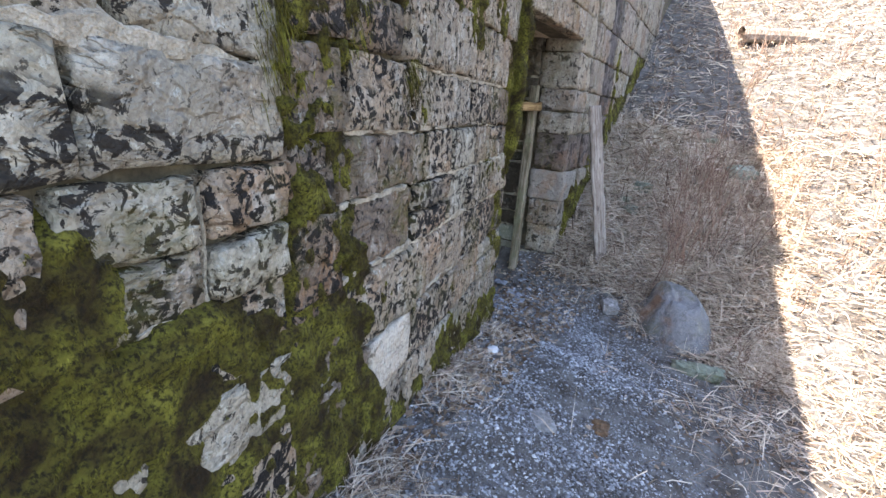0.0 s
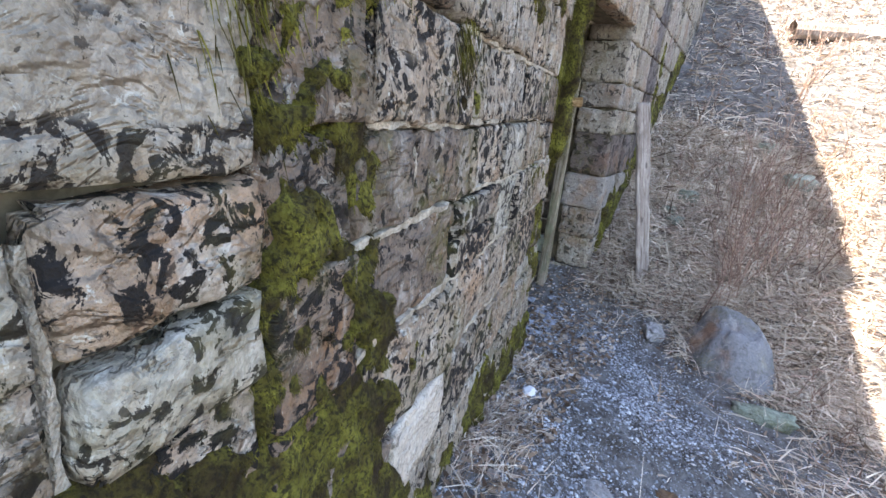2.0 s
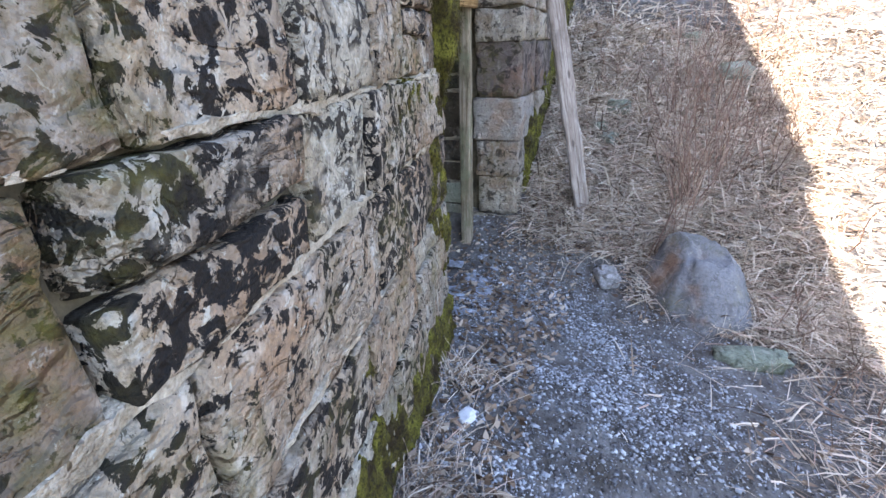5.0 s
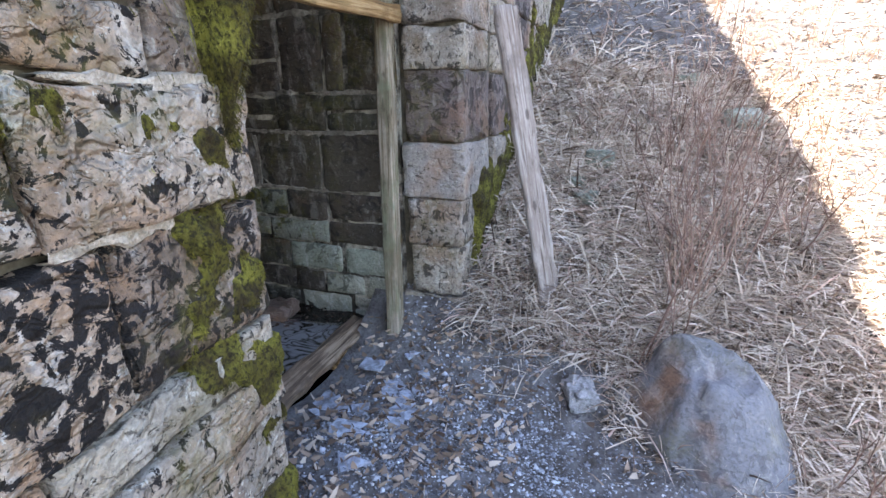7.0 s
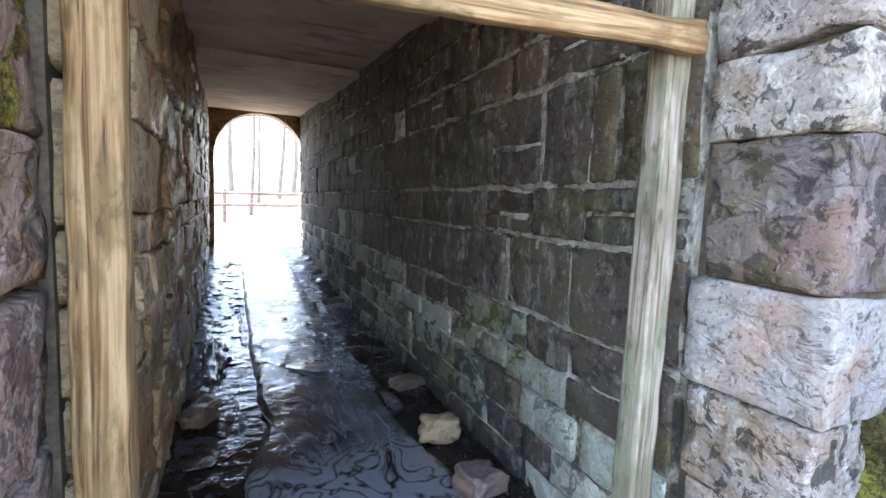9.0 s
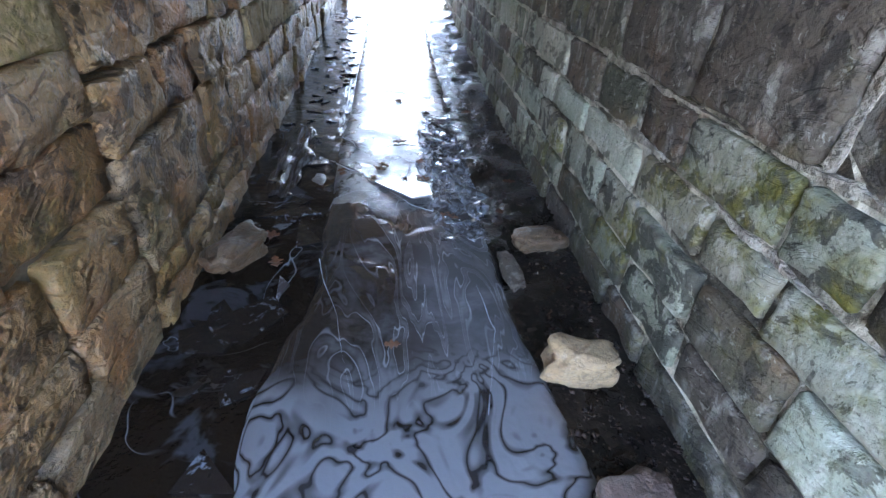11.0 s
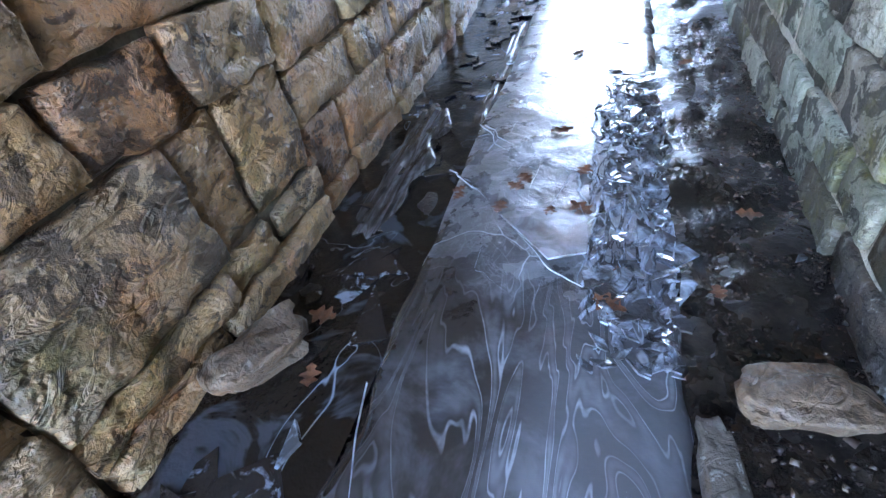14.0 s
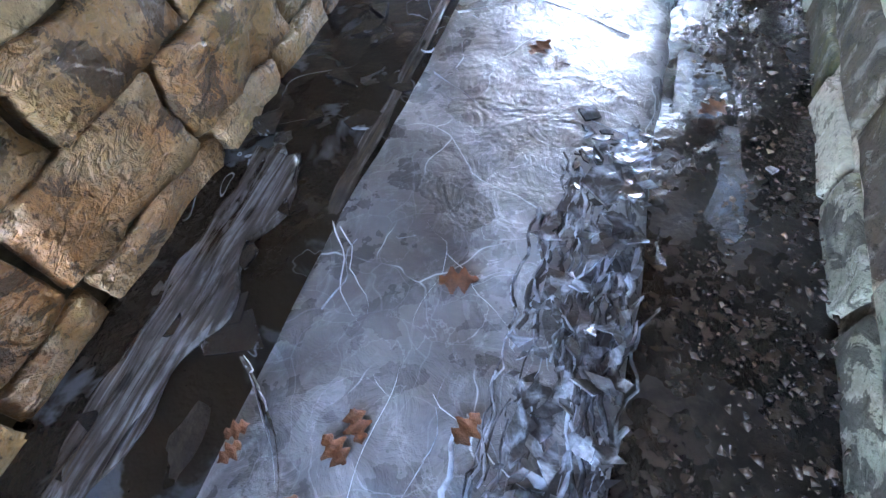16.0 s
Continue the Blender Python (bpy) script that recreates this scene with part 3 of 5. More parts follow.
# ---- facade on the far side of the opening ----
F_FACE = frame_of((1.75, -0.02, 0), (1, 0, 0), (0, -1, 0))
v, f = box_mesh(0.06, 9.0, -1.0, -0.012, -0.6, TOP)
wall_east = tagged(mesh_object("wall_east", v, f, M_MORD, None, F_FACE), "stone facade wall of pale and purple-grey blocks", "wall", kind="structure")
rows_q = [-0.2, 0.22, 0.58, 0.9, 1.26, 1.70, 1.95, 2.2, 2.6, 3.0, 3.5, 4.2, 5.0, TOP]
stone_wall(wall_east, F_FACE, rows_q, 0.62, 5.5, lambda u, z, r: M_DARKQ if 1.4 < u < 1.85 or (1.26 < z < 1.7 and u < 1.2) else M_FACE, rng, 0.4, 0.75, 0.02, amp=0.022, given={5: (1.0,), 6: (1.2,)})
for za, zb in zip(rows_q, rows_q[1:]):
    w, d = 0.62 + rng.uniform(-0.12, 0.04), 0.44 + rng.uniform(-0.08, 0.06)
    v, f = rough_box((w, d, zb - za - 0.014), rng.uniform(0, 90), 0.020, 0.006, 0.045, 0.010)
    mesh_object("quoin", v, f, M_BLUE if 0.85 < za < 1.0 else M_DARKQ if 1.2 < za < 1.4 else M_FACE, wall_east, pose(1.745 + w / 2 + rng.uniform(-0.012, 0.012), -0.03 + d / 2 + rng.uniform(-0.012, 0.012), (za + zb) / 2, 0, 0, rng.uniform(-1.5, 1.5)), smooth=True)

# ---- passage ----
END = 11.8
F_TR = frame_of((1.775, 0.42, 0), (0.012, 1, 0), (-1, 0.012, 0))
v, f = box_mesh(0.0, END - 0.42, -1.0, 0.006, -0.6, TOP)
wall_tunnel_east = tagged(mesh_object("wall_tunnel_east", v, f, M_MORT, None, F_TR), "dark stone passage wall, low courses paler, with pale smeared mortar", "wall", kind="structure")
rows_r = [-0.15, 0.10, 0.28, 0.50, 0.68, 0.90, 1.31, 1.57, 2.07, 2.32, 2.62, 2.95, 3.3, 3.7]


# Pale stones mostly in the low courses, dark ones above.
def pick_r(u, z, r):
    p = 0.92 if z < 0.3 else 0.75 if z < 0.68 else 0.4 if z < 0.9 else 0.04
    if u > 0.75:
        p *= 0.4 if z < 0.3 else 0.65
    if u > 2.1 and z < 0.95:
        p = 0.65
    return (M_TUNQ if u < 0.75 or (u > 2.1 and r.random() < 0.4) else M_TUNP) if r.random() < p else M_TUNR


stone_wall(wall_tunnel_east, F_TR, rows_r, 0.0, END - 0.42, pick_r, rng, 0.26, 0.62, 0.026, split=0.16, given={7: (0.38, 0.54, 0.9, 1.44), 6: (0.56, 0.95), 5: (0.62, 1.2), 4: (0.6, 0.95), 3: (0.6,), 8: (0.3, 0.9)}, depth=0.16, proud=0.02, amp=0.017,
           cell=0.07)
for i, (z, u0, u1, w) in enumerate([(1.57, 0.0, 3.4, 0.020), (1.31, 0.0, 3.0, 0.013), (2.07, 0.0, 3.0, 0.017), (0.90, 0.0, 3.6, 0.013), (2.32, 0.2, 3.0, 0.012), (0.68, 0.6, 3.0, 0.010)]):
    mortar_line(wall_tunnel_east, F_TR, z, u0, u1, i * 4.7 + 80, w * 1.4, False, M_SMEAR)
for i, (u, z0, z1, w) in enumerate([(0.53, 1.40, 2.07, 0.022), (0.91, 1.25, 2.10, 0.016), (1.41, 1.55, 2.10, 0.013), (0.56, 1.0, 1.31, 0.012), (0.62, 0.9, 1.3, 0.009), (1.2, 0.92, 1.3, 0.009), (0.38, 2.08, 2.35, 0.014), (1.75, 1.32, 1.6, 0.012), (2.2, 1.6, 2.05, 0.012)]):
    mortar_line(wall_tunnel_east, F_TR, u, z0, z1, i * 6.3 + 120, w * 1.25, True, M_SMEAR)
F_TL = frame_of((0.0, 0.0, 0), (-0.017, 1, 0), (1, 0.017, 0))
v, f = box_mesh(0.54, END, -1.0, -0.022, -0.6, TOP)
wall_tunnel_west = tagged(mesh_object("wall_tunnel_west", v, f, M_MORD, None, F_TL), "brown rubble stone passage wall", "wall", kind="structure")
rows_l = [-0.15, 0.14, 0.32, 0.60, 0.83, 1.02, 1.20, 1.38, 1.72, 2.05, 2.4, 2.75, 3.2, 3.7]
west_pick = lambda u, z, r: M_TUNA if (u < 1.9 and z > 0.5 and r.random() < 0.7) or (z > 0.66 and r.random() < 0.15) else M_TUNL
high = [1.20, 1.38, 1.72, 2.05, 2.4, 2.75, 3.2, 3.7]
stone_wall(wall_tunnel_west, F_TL, [-0.15, 0.14, 0.32, 0.56, 0.80, 0.99] + high, 0.56, 2.16, west_pick, rng, 0.3, 0.6, 0.016, depth=0.2, proud=0.022, amp=0.022, edge_r=0.012, split=0.12, given={5: (1.30, 1.62), 6: (1.36, 1.76), 7: (1.83,)}, cell=0.06)
stone_wall(wall_tunnel_west, F_TL, [-0.15, 0.09, 0.235, 0.66, 0.90] + high, 2.16, 3.42, west_pick, rng, 0.34, 0.7, 0.018, depth=0.2, proud=0.03, amp=0.032, edge_r=0.012, given={1: (2.79, 3.08), 2: (2.81, 3.05), 3: (2.60, 2.98)}, cell=0.05)
stone_wall(wall_tunnel_west, F_TL, [-0.15, 0.085, 0.375, 0.60, 0.87] + high, 3.42, END, west_pick, rng, 0.34, 0.75, 0.018, depth=0.2, proud=0.03, amp=0.032, edge_r=0.012, split=0.12, given={1: (3.73, 4.31), 2: (3.97, 4.5)}, cell=0.06)
# near jamb, between the wing wall and the passage
F_JL = frame_of((-0.07, 0.10, 0), (0, 1, 0), (1, 0, 0))
v, f = box_mesh(0.0, 0.44, -1.0, -0.03, -0.6, TOP)
wall_jamb = tagged(mesh_object("wall_jamb", v, f, M_MORD, None, F_JL), "rough stone jamb of the opening", "wall", kind="structure")
stone_wall(wall_jamb, F_JL, rows_a, 0.04, 0.44, lambda u, z, r: M_JAMB, rng, 0.3, 0.5, 0.012, depth=0.14, amp=0.022)
ceiling_z = lambda y: 2.72 + 0.06 * y
verts, faces = [], []
edges = [(0.35, 0.0), (3.0, 0.0), (3.02, 0.05), (5.4, 0.05), (5.42, -0.03), (8.2, -0.03), (8.22, 0.04), (END, 0.04)]
for y, dz in edges:
    for x in (-0.35, 2.05):
        verts.append((x, y, ceiling_z(y) + dz))
for y, dz in reversed(edges):
    for x in (-0.35, 2.05):
        verts.append((x, y, ceiling_z(y) + 0.5))
n = len(verts) // 2
faces = [(2 * i, 2 * i + 1, 2 * (i + 1) % (2 * n) + 1, 2 * (i + 1) % (2 * n)) for i in range(n)]
ceiling = tagged(mesh_object("ceiling", verts, faces, M_CONC), "stained flat concrete slab ceiling", "ceiling", kind="structure")
v, f = box_mesh(-0.3, 2.05, 0.35, END, 4.0, WING_TOP - 0.15)
tagged(mesh_object("wall_above", v, f, M_EARTH), "earth fill above the passage", "wall", kind="structure")
v = [(x, y, z) for y in (0.95, END) for x, z in ((-9.0, WING_TOP - 9 * WING_FALL), (-0.3, WING_TOP - 0.1), (12.0, TOP), (12.0, TOP - 0.3), (-0.3, WING_TOP - 0.4), (-9.0, WING_TOP - 9 * WING_FALL - 0.3))]
f = [(0, 1, 4, 5), (1, 2, 3, 4), (11, 10, 7, 6), (10, 9, 8, 7)] + [(i, i + 6, (i + 1) % 6 + 6, (i + 1) % 6) for i in range(6)]
tagged(mesh_object("embankment", v, f, M_EARTH), "grassy top of the embankment", "embankment", kind="structure")
# front above the opening
v, f = box_mesh(0.0, 1.75, 0.03, 0.34, 2.74, 6.1)
wall_front = tagged(mesh_object("wall_front", v, f, M_MORD), "stone wall above the opening", "wall", kind="structure")
stone_wall(wall_front, F_FACE, [2.72, 3.0, 3.3, 3.7, 4.3, 5.0, 6.1], -1.74, -0.01, lambda u, z, r: M_WING, rng, 0.4, 0.7, 0.015, depth=0.16)
# floor of the passage
def rise(y):
    """How far the bed climbs towards the far end."""
    return 0.055 * max(0.0, y - 5.5)


k = Mat("wet_bed", 0.2, 0.5)
M_WET = k.done(k.mix(k.step(k.noise(24, 5, 0.65), 0.4, 0.62), (0.007, 0.005, 0.004), (0.028, 0.020, 0.015)), k.bump(k.noise(30, 4), 0.45, 0.02), k.step(k.noise(3.2, 4, 0.6), 0.42, 0.58, 0.05, 0.35))
bed = sheet("floor", list(np.arange(-0.4, 2.2, 0.04)), list(np.arange(0.66, 12.4, 0.06)), lambda x, y: rise(y) - 0.045 + 0.03 * noise.noise(Vector((x, y, 0)) * 4) + 0.016 * noise.noise(Vector((x, y, 8)) * 9) + 0.012 * noise.noise(Vector((x, y, 5)) * 13), M_WET)
tagged(bed, "dark wet stony bed of the passage", "floor", kind="structure")

# end arch
AX, AR, AS = 0.97, 1.03, 2.42
verts, faces = [], []
outline = [(AX - AR, -0.6), (AX - AR, AS)] + [(AX - AR * math.cos(a), AS + AR * math.sin(a)) for a in np.linspace(0.1, math.pi - 0.1, 15)] + [(AX + AR, AS), (AX + AR, -0.6)]
outer = [(-6, -0.6), (-6, AS)] + [(AX + (-6.9 if math.cos(a) > 0 else 6.9) * abs(math.cos(a)) ** 0.3, TOP) for a in np.linspace(0.1, math.pi - 0.1, 15)] + [(8, AS), (8, -0.6)]
for y in (END, END + 0.5):
    for (a, b), (c, d) in zip(outline, outer):
        verts += [(a, y, b), (c, y, d)]
k = len(outline)
for i in range(k - 1):
    a = 2 * i
    faces.append((a, a + 2, a + 3, a + 1))
    faces.append((2 * k + a, 2 * k + a + 1, 2 * k + a + 3, 2 * k + a + 2))
    faces.append((a, 2 * k + a, 2 * k + a + 2, a + 2))
wall_north = tagged(mesh_object("wall_north", verts, faces, M_TUNL), "far portal wall with round arch opening", "wall", kind="structure")

# ---- timber frame ----
def plank(name, size, m, seed=1, parent=None, material=M_WOOD):
    """A sawn timber, its length along z: split along the grain, with worn edges."""
    v, f = timber(size, seed, 2.6 if name == "sill_board" else 1.2)
    return mesh_object(name, v, f, material, parent, m, smooth=True)


def timber(size, seed, wear=1.0, taper=0.0, side=6):
    """Rings of a worn rectangular section along z, with checks and dents."""
    w, d, l = size
    n = max(16, int(l / 0.035))
    ring = []
    for ax, ay, bx, by in ((-1, -1, 1, -1), (1, -1, 1, 1), (1, 1, -1, 1), (-1, 1, -1, -1)):
        for i in range(side):
            t = (i + 0.12) / side if i == 0 else i / side
            ring.append((ax + (bx - ax) * t, ay + (by - ay) * t, i))
    k = len(ring)
    verts, faces = [], []
    for j in range(n + 1):
        z = (j / n - 0.5) * l
        s = 1.0 - taper * max(0.0, abs(2 * j / n - 1) - 0.75) * 4 * (0.7 + 0.5 * noise.noise(Vector((seed, j * 0.2, 2))))
        bow = wear * 0.004 * noise.noise(Vector((seed * 2.1, z * 1.3, 0)))
        for i, (x, y, c) in enumerate(ring):
            q = Vector((x * w / 2, y * d / 2, z))
            corner = 0.93 if c == 0 else 1.0
            check = -0.006 * wear * max(0.0, noise.noise(Vector((i * 3.7 + seed, z * 0.9, seed))) - 0.28) / 0.3
            dent = 0.0035 * wear * noise.noise(Vector((q.x * 14, q.y * 14, z * 6 + seed)))
            f = (corner * s + (check + dent) / (min(w, d) / 2))
            verts.append((q.x * f + bow, q.y * f, z + (0.02 * wear * noise.noise(Vector((i * 1.9, seed, 5))) if j in (0, n) else 0)))
    for j in range(n):
        for i in range(k):
            a, b = j * k + i, j * k + (i + 1) % k
            faces.append((a, b, b + k, a + k))
    faces += [tuple(range(k))[::-1], tuple(range(n * k, n * k + k))]
    return verts, faces


def axes(origin, z_axis, x_axis):
    z = Vector(z_axis).normalized()
    y = z.cross(Vector(x_axis)).normalized()
    x = y.cross(z)
    return Matrix(((x.x, y.x, z.x, origin[0]), (x.y, y.y, z.y, origin[1]), (x.z, y.z, z.z, origin[2]), (0, 0, 0, 1)))


gate_frame = tagged(new("timber_frame"), "weathered timber door frame with no door", "door frame")
plank("post", (0.10, 0.095, 2.34), axes((1.56, 0.40, 1.04), (0.004, 0, 1), (1, 0.03, 0)), 3, gate_frame)
plank("post", (0.105, 0.095, 2.98), axes((0.065, 0.50, 1.38), (0.006, 0, 1), (1, -0.05, 0)), 5, gate_frame, M_WOODY)
plank("beam", (0.09, 0.042, 1.56), axes((0.825, 0.375, 1.965), (1, -0.068, 0.03), (0, 0, 1)), 8, gate_frame, M_WOODY)
sill = tagged(plank("sill_board", (0.16, 0.07, 1.5), axes((0.86, 0.69, -0.035), (1, 0.03, 0.01), (0, 0.9, 0.4)), 4, None, M_WOODS), "worn wooden board lying across the threshold", "board")
board = tagged(plank("leaning_board", (0.175, 0.04, 1.86), axes((1.905, -0.41, 1.13), (-0.01, 0.36, 1.82), (0.80, -0.6, 0)), 6, None, M_WOODG), "grey weathered plank leaning on the stone wall", "board")


# ---- loose rocks ----
def boulder(name, place, size, seed, material, label, turn=0.0, sink=0.3, taper=0.0):
    bm = bmesh.new()
    bmesh.ops.create_icosphere(bm, subdivisions=4, radius=0.5)
    off = Vector((seed * 5.1, seed * 2.3, seed))
    for w in bm.verts:
        d = w.co.normalized()
        q = Vector([math.copysign(abs(c) ** 0.6, c) for c in d])
        w.co = q * 0.5 * (0.92 + 0.36 * noise.noise(d * 1.5 + off)) + noise.noise_vector(d * 4 + off) * 0.045
        w.co += noise.noise_vector(d * 11 + off) * 0.012
        slim = 1.0 - taper * (w.co.z + 0.5)
        w.co = Vector((w.co.x * size[0] * slim, w.co.y * size[1] * slim, w.co.z * size[2]))
    me = bpy.data.meshes.new(name)
    bm.to_mesh(me)
    bm.free()
    me.materials.append(material)
    me.polygons.foreach_set("use_smooth", [True] * len(me.polygons))
    ob = new(name, me)
    ob.matrix_world = pose(place[0], place[1], place[2] + size[2] * (0.5 - sink), 0, 0, turn)
    return tagged(ob, label, "rock")


def on_ground(x, y):
    return (x, y, bumpy(x, y))


boulder("boulder", on_ground(1.56, -1.50), (1.18, 0.98, 0.74), 2, M_ROCKO, "large mottled boulder half sunk in the bank", 25, 0.42, 0.62)
boulder("rock", on_ground(1.42, -0.86), (0.24, 0.18, 0.16), 3, M_ROCKG, "pale grey angular rock on the gravel", 20)
boulder("flat_stone", on_ground(0.80, -1.83), (0.20, 0.46, 0.13), 4, M_ROCKM, "flat greenish stone at the edge of the track", 8)
boulder("flat_stone", on_ground(-1.30, -0.93), (0.24, 0.14, 0.06), 5, M_ROCKG, "flat bluish stone bedded in the gravel", 40, 0.45)
boulder("flat_stone", on_ground(-0.95, -1.25), (0.17, 0.13, 0.05), 6, M_ROCKB, "flat pinkish stone bedded in the gravel", 10, 0.45)
for i, (x, y, s) in enumerate([(3.13, -0.78, 0.3), (2.72, -0.72, 0.22), (2.85, -0.62, 0.2), (3.9, -1.9, 0.4), (4.4, -1.5, 0.3)]):
    boulder("mossy_rock", on_ground(x, y), (s, s * 0.8, s * 0.6), 10 + i, M_ROCKM, "small moss-grown rock among dry grass", i * 40)
for i, (x, y, s) in enumerate([(1.73, -0.70, 0.06), (2.05, -0.34, 0.07), (1.05, -0.05, 0.05), (-1.75, -0.52, 0.06), (1.2, -0.1, 0.045), (-0.7, -0.32, 0.09), (1.32, -0.35, 0.05), (1.5, -1.1, 0.09)]):
    boulder("white_stone", on_ground(x, y), (s, s * 0.8, s * 0.55), 30 + i, M_FROST if i in (5, 2, 4) else M_ROCKG, "small pale stone on the gravel", i * 33)
boulder("fallen_stone", (1.51, 1.86, 0.0), (0.29, 0.17, 0.17), 41, M_ROCKT, "tan squared stone lying on the ice", -12, 0.12)
boulder("fallen_stone", (1.50, 1.34, 0.0), (0.27, 0.24, 0.15), 42, M_ROCKR, "reddish brown stone frozen into the ice", 15, 0.3)
boulder("fallen_stone", (1.58, 2.73, 0.0), (0.27, 0.17, 0.10), 43, M_ROCKB, "flat tan stone beside the ice", 5, 0.2)
boulder("fallen_stone", (0.13, 2.62, 0.0), (0.17, 0.34, 0.15), 44, M_ROCKB, "brown slab stone leaning at the wall foot", -30, 0.25)
boulder("fallen_stone", (1.40, 2.52, 0.0), (0.09, 0.30, 0.06), 45, M_TUNR, "long dark stone bedded beside the ice", 6, 0.72)

# ---- ice in the passage ----
def edge_l(y):
    return 0.455 + 0.035 * noise.noise(Vector((y * 1.1, 0, 0))) + (0.012 if y > 3.4 else 0.035) * noise.noise(Vector((y * 5, 3, 0))) - 0.25 * max(0, 1.5 - y) * 0.3 - 0.11 * math.exp(-((y - 1.75) / 0.35) ** 2) + 0.05 * math.exp(-((y - 2.45) / 0.25) ** 2)


def edge_r(y):
    return 1.36 + 0.008 * noise.noise(Vector((y * 1.3, 9, 0))) + 0.012 * noise.noise(Vector((y * 7, 5, 0))) + 0.15 * max(0, 2.2 - y)


verts, faces, cols = [], [], 26
ys = list(np.arange(0.75, 5.5, 0.035)) + list(np.arange(5.5, END + 0.6, 0.12))
for y in ys:
    a, b = edge_l(y), min(edge_r(y), 1.72)
    for i in range(cols):
        u = i / (cols - 1)
        x = a + (b - a) * u
        lip = 0.018 * min(1, 6 * u, 6 * (1 - u))
        z = rise(y) + lip - 0.012 + 0.007 * noise.noise(Vector((x, y, 1)) * 3.1) + 0.003 * noise.noise(Vector((x, y, 2)) * 11)
        if i in (0, cols - 1):
            z = rise(y) - 0.06
        verts.append((x, y, z))
for j in range(len(ys) - 1):
    for i in range(cols - 1):
        a = j * cols + i
        faces.append((a, a + 1, a + cols + 1, a + cols))
ice = tagged(mesh_object("ice_sheet", verts, faces, M_ICE, smooth=True), "cracked milky ice sheet down the middle of the passage", "ice")
verts, faces = [], []
for y in np.arange(0.75, END + 0.4, 0.1):
    verts += [(-0.35, y, rise(y) - 0.028), (0.5, y, rise(y) - 0.028)]
faces = [(2 * i, 2 * i + 1, 2 * i + 3, 2 * i + 2) for i in range(len(verts) // 2 - 1)]
tagged(mesh_object("water", verts, faces, M_WATER), "thin dark meltwater along the wall", "water", kind="structure")


# a glaze of ice over the bed beside the east wall, added for the blue reflection there
verts, faces, m = [], [], 10
for j in range(70):
    y = 4.3 + j * 0.06
    w = 0.20 + 0.16 * noise.noise(Vector((y * 1.2, 40, 0))) + 0.05 * noise.noise(Vector((y * 6, 41, 0)))
    w *= min(1.0, (y - 4.2) * 4.0, (8.5 - y) * 1.4)
    for i in range(m):
        x = 1.385 + w * i / (m - 1)
        verts.append((x, y, rise(y) - 0.043 - 0.03 * (i == m - 1) + 0.004 * noise.noise(Vector((x * 5, y * 4, 6)))))
faces = [(j * m + i, j * m + i + 1, (j + 1) * m + i + 1, (j + 1) * m + i) for j in range(69) for i in range(m - 1)]
tagged(mesh_object("ice_glaze", verts, faces, M_GLAZE, smooth=True), "thin glaze of ice over the stony bed, tinted with reflected blue", "ice")


def ridge(points, w=0.003, h=0.0, jag=0.02, material=M_FROSTB):
    """A raised white crack along a bent line on the ice."""
    pts = []
    for (x0, y0), (x1, y1) in zip(points, points[1:]):
        n = max(3, int(math.hypot(x1 - x0, y1 - y0) / 0.03))
        for i in range(n):
            t = i / n
            pts.append(Vector((x0 + (x1 - x0) * t + jag * noise.noise(Vector((x0 + t * 2.2, y0, 1))), y0 + (y1 - y0) * t + jag * noise.noise(Vector((x1, y1 + t * 2.2, 4))), 0)))
    pts.append(Vector((*points[-1], 0)))
    verts, faces = [], []
    for i, p in enumerate(pts):
        d = (pts[min(i + 1, len(pts) - 1)] - pts[max(i - 1, 0)]).normalized()
        s = Vector((-d.y, d.x, 0)) * w * (0.5 + 0.7 * abs(noise.noise(p * 9)))
        verts += [tuple(p - s + Vector((0, 0, 0.0))), tuple(p + Vector((0, 0, 0.008 + h))), tuple(p + s + Vector((0, 0, 0.0)))]
    for i in range(len(pts) - 1):
        a = 3 * i
        faces += [(a, a + 1, a + 4, a + 3), (a + 1, a + 2, a + 5, a + 4)]
    return mesh_object("crack", verts, faces, material, ice, smooth=True)


for pts in ([(0.48, 4.17), (0.62, 3.95), (0.82, 3.75)], [(0.44, 3.72), (0.48, 3.69), (0.72, 3.42), (0.95, 3.13), (1.1, 3.03), (1.28, 3.04)], [(0.51, 4.16), (0.62, 4.02), (0.74, 3.87)],
            [(0.46, 3.70), (0.60, 3.58), (0.68, 3.42), (0.70, 3.1)], [(0.84, 4.16), (0.74, 4.27), (0.62, 4.39)], [(0.84, 4.16), (1.02, 4.02), (1.12, 3.9)], [(0.84, 4.16), (0.82, 3.9), (0.83, 3.5)],
            [(1.05, 3.74), (1.15, 3.66), (1.3, 3.6)], [(1.02, 3.72), (0.93, 3.78)], [(0.55, 4.9), (0.8, 4.75), (1.05, 4.8), (1.3, 4.7)], [(0.52, 5.3), (0.8, 5.45), (1.2, 5.25)],
            [(1.12, 3.0), (1.14, 3.5), (1.10, 4.0), (1.13, 4.5)], [(1.24, 2.9), (1.22, 3.5), (1.27, 4.2)], [(0.55, 6.0), (0.9, 5.9), (1.3, 6.1)], [(0.5, 2.6), (0.62, 2.2), (0.7, 1.8)], [(1.2, 2.6), (1.25, 2.1), (1.15, 1.7)]):
    ridge(pts, material=M_FROST if pts[0][1] in (4.17, 3.72, 4.16) else M_FROSTB)
ridge([(0.43, 3.72), (0.55, 3.63), (0.63, 3.56), (0.70, 3.42)], 0.008, 0.002, 0.012, M_WOODD)
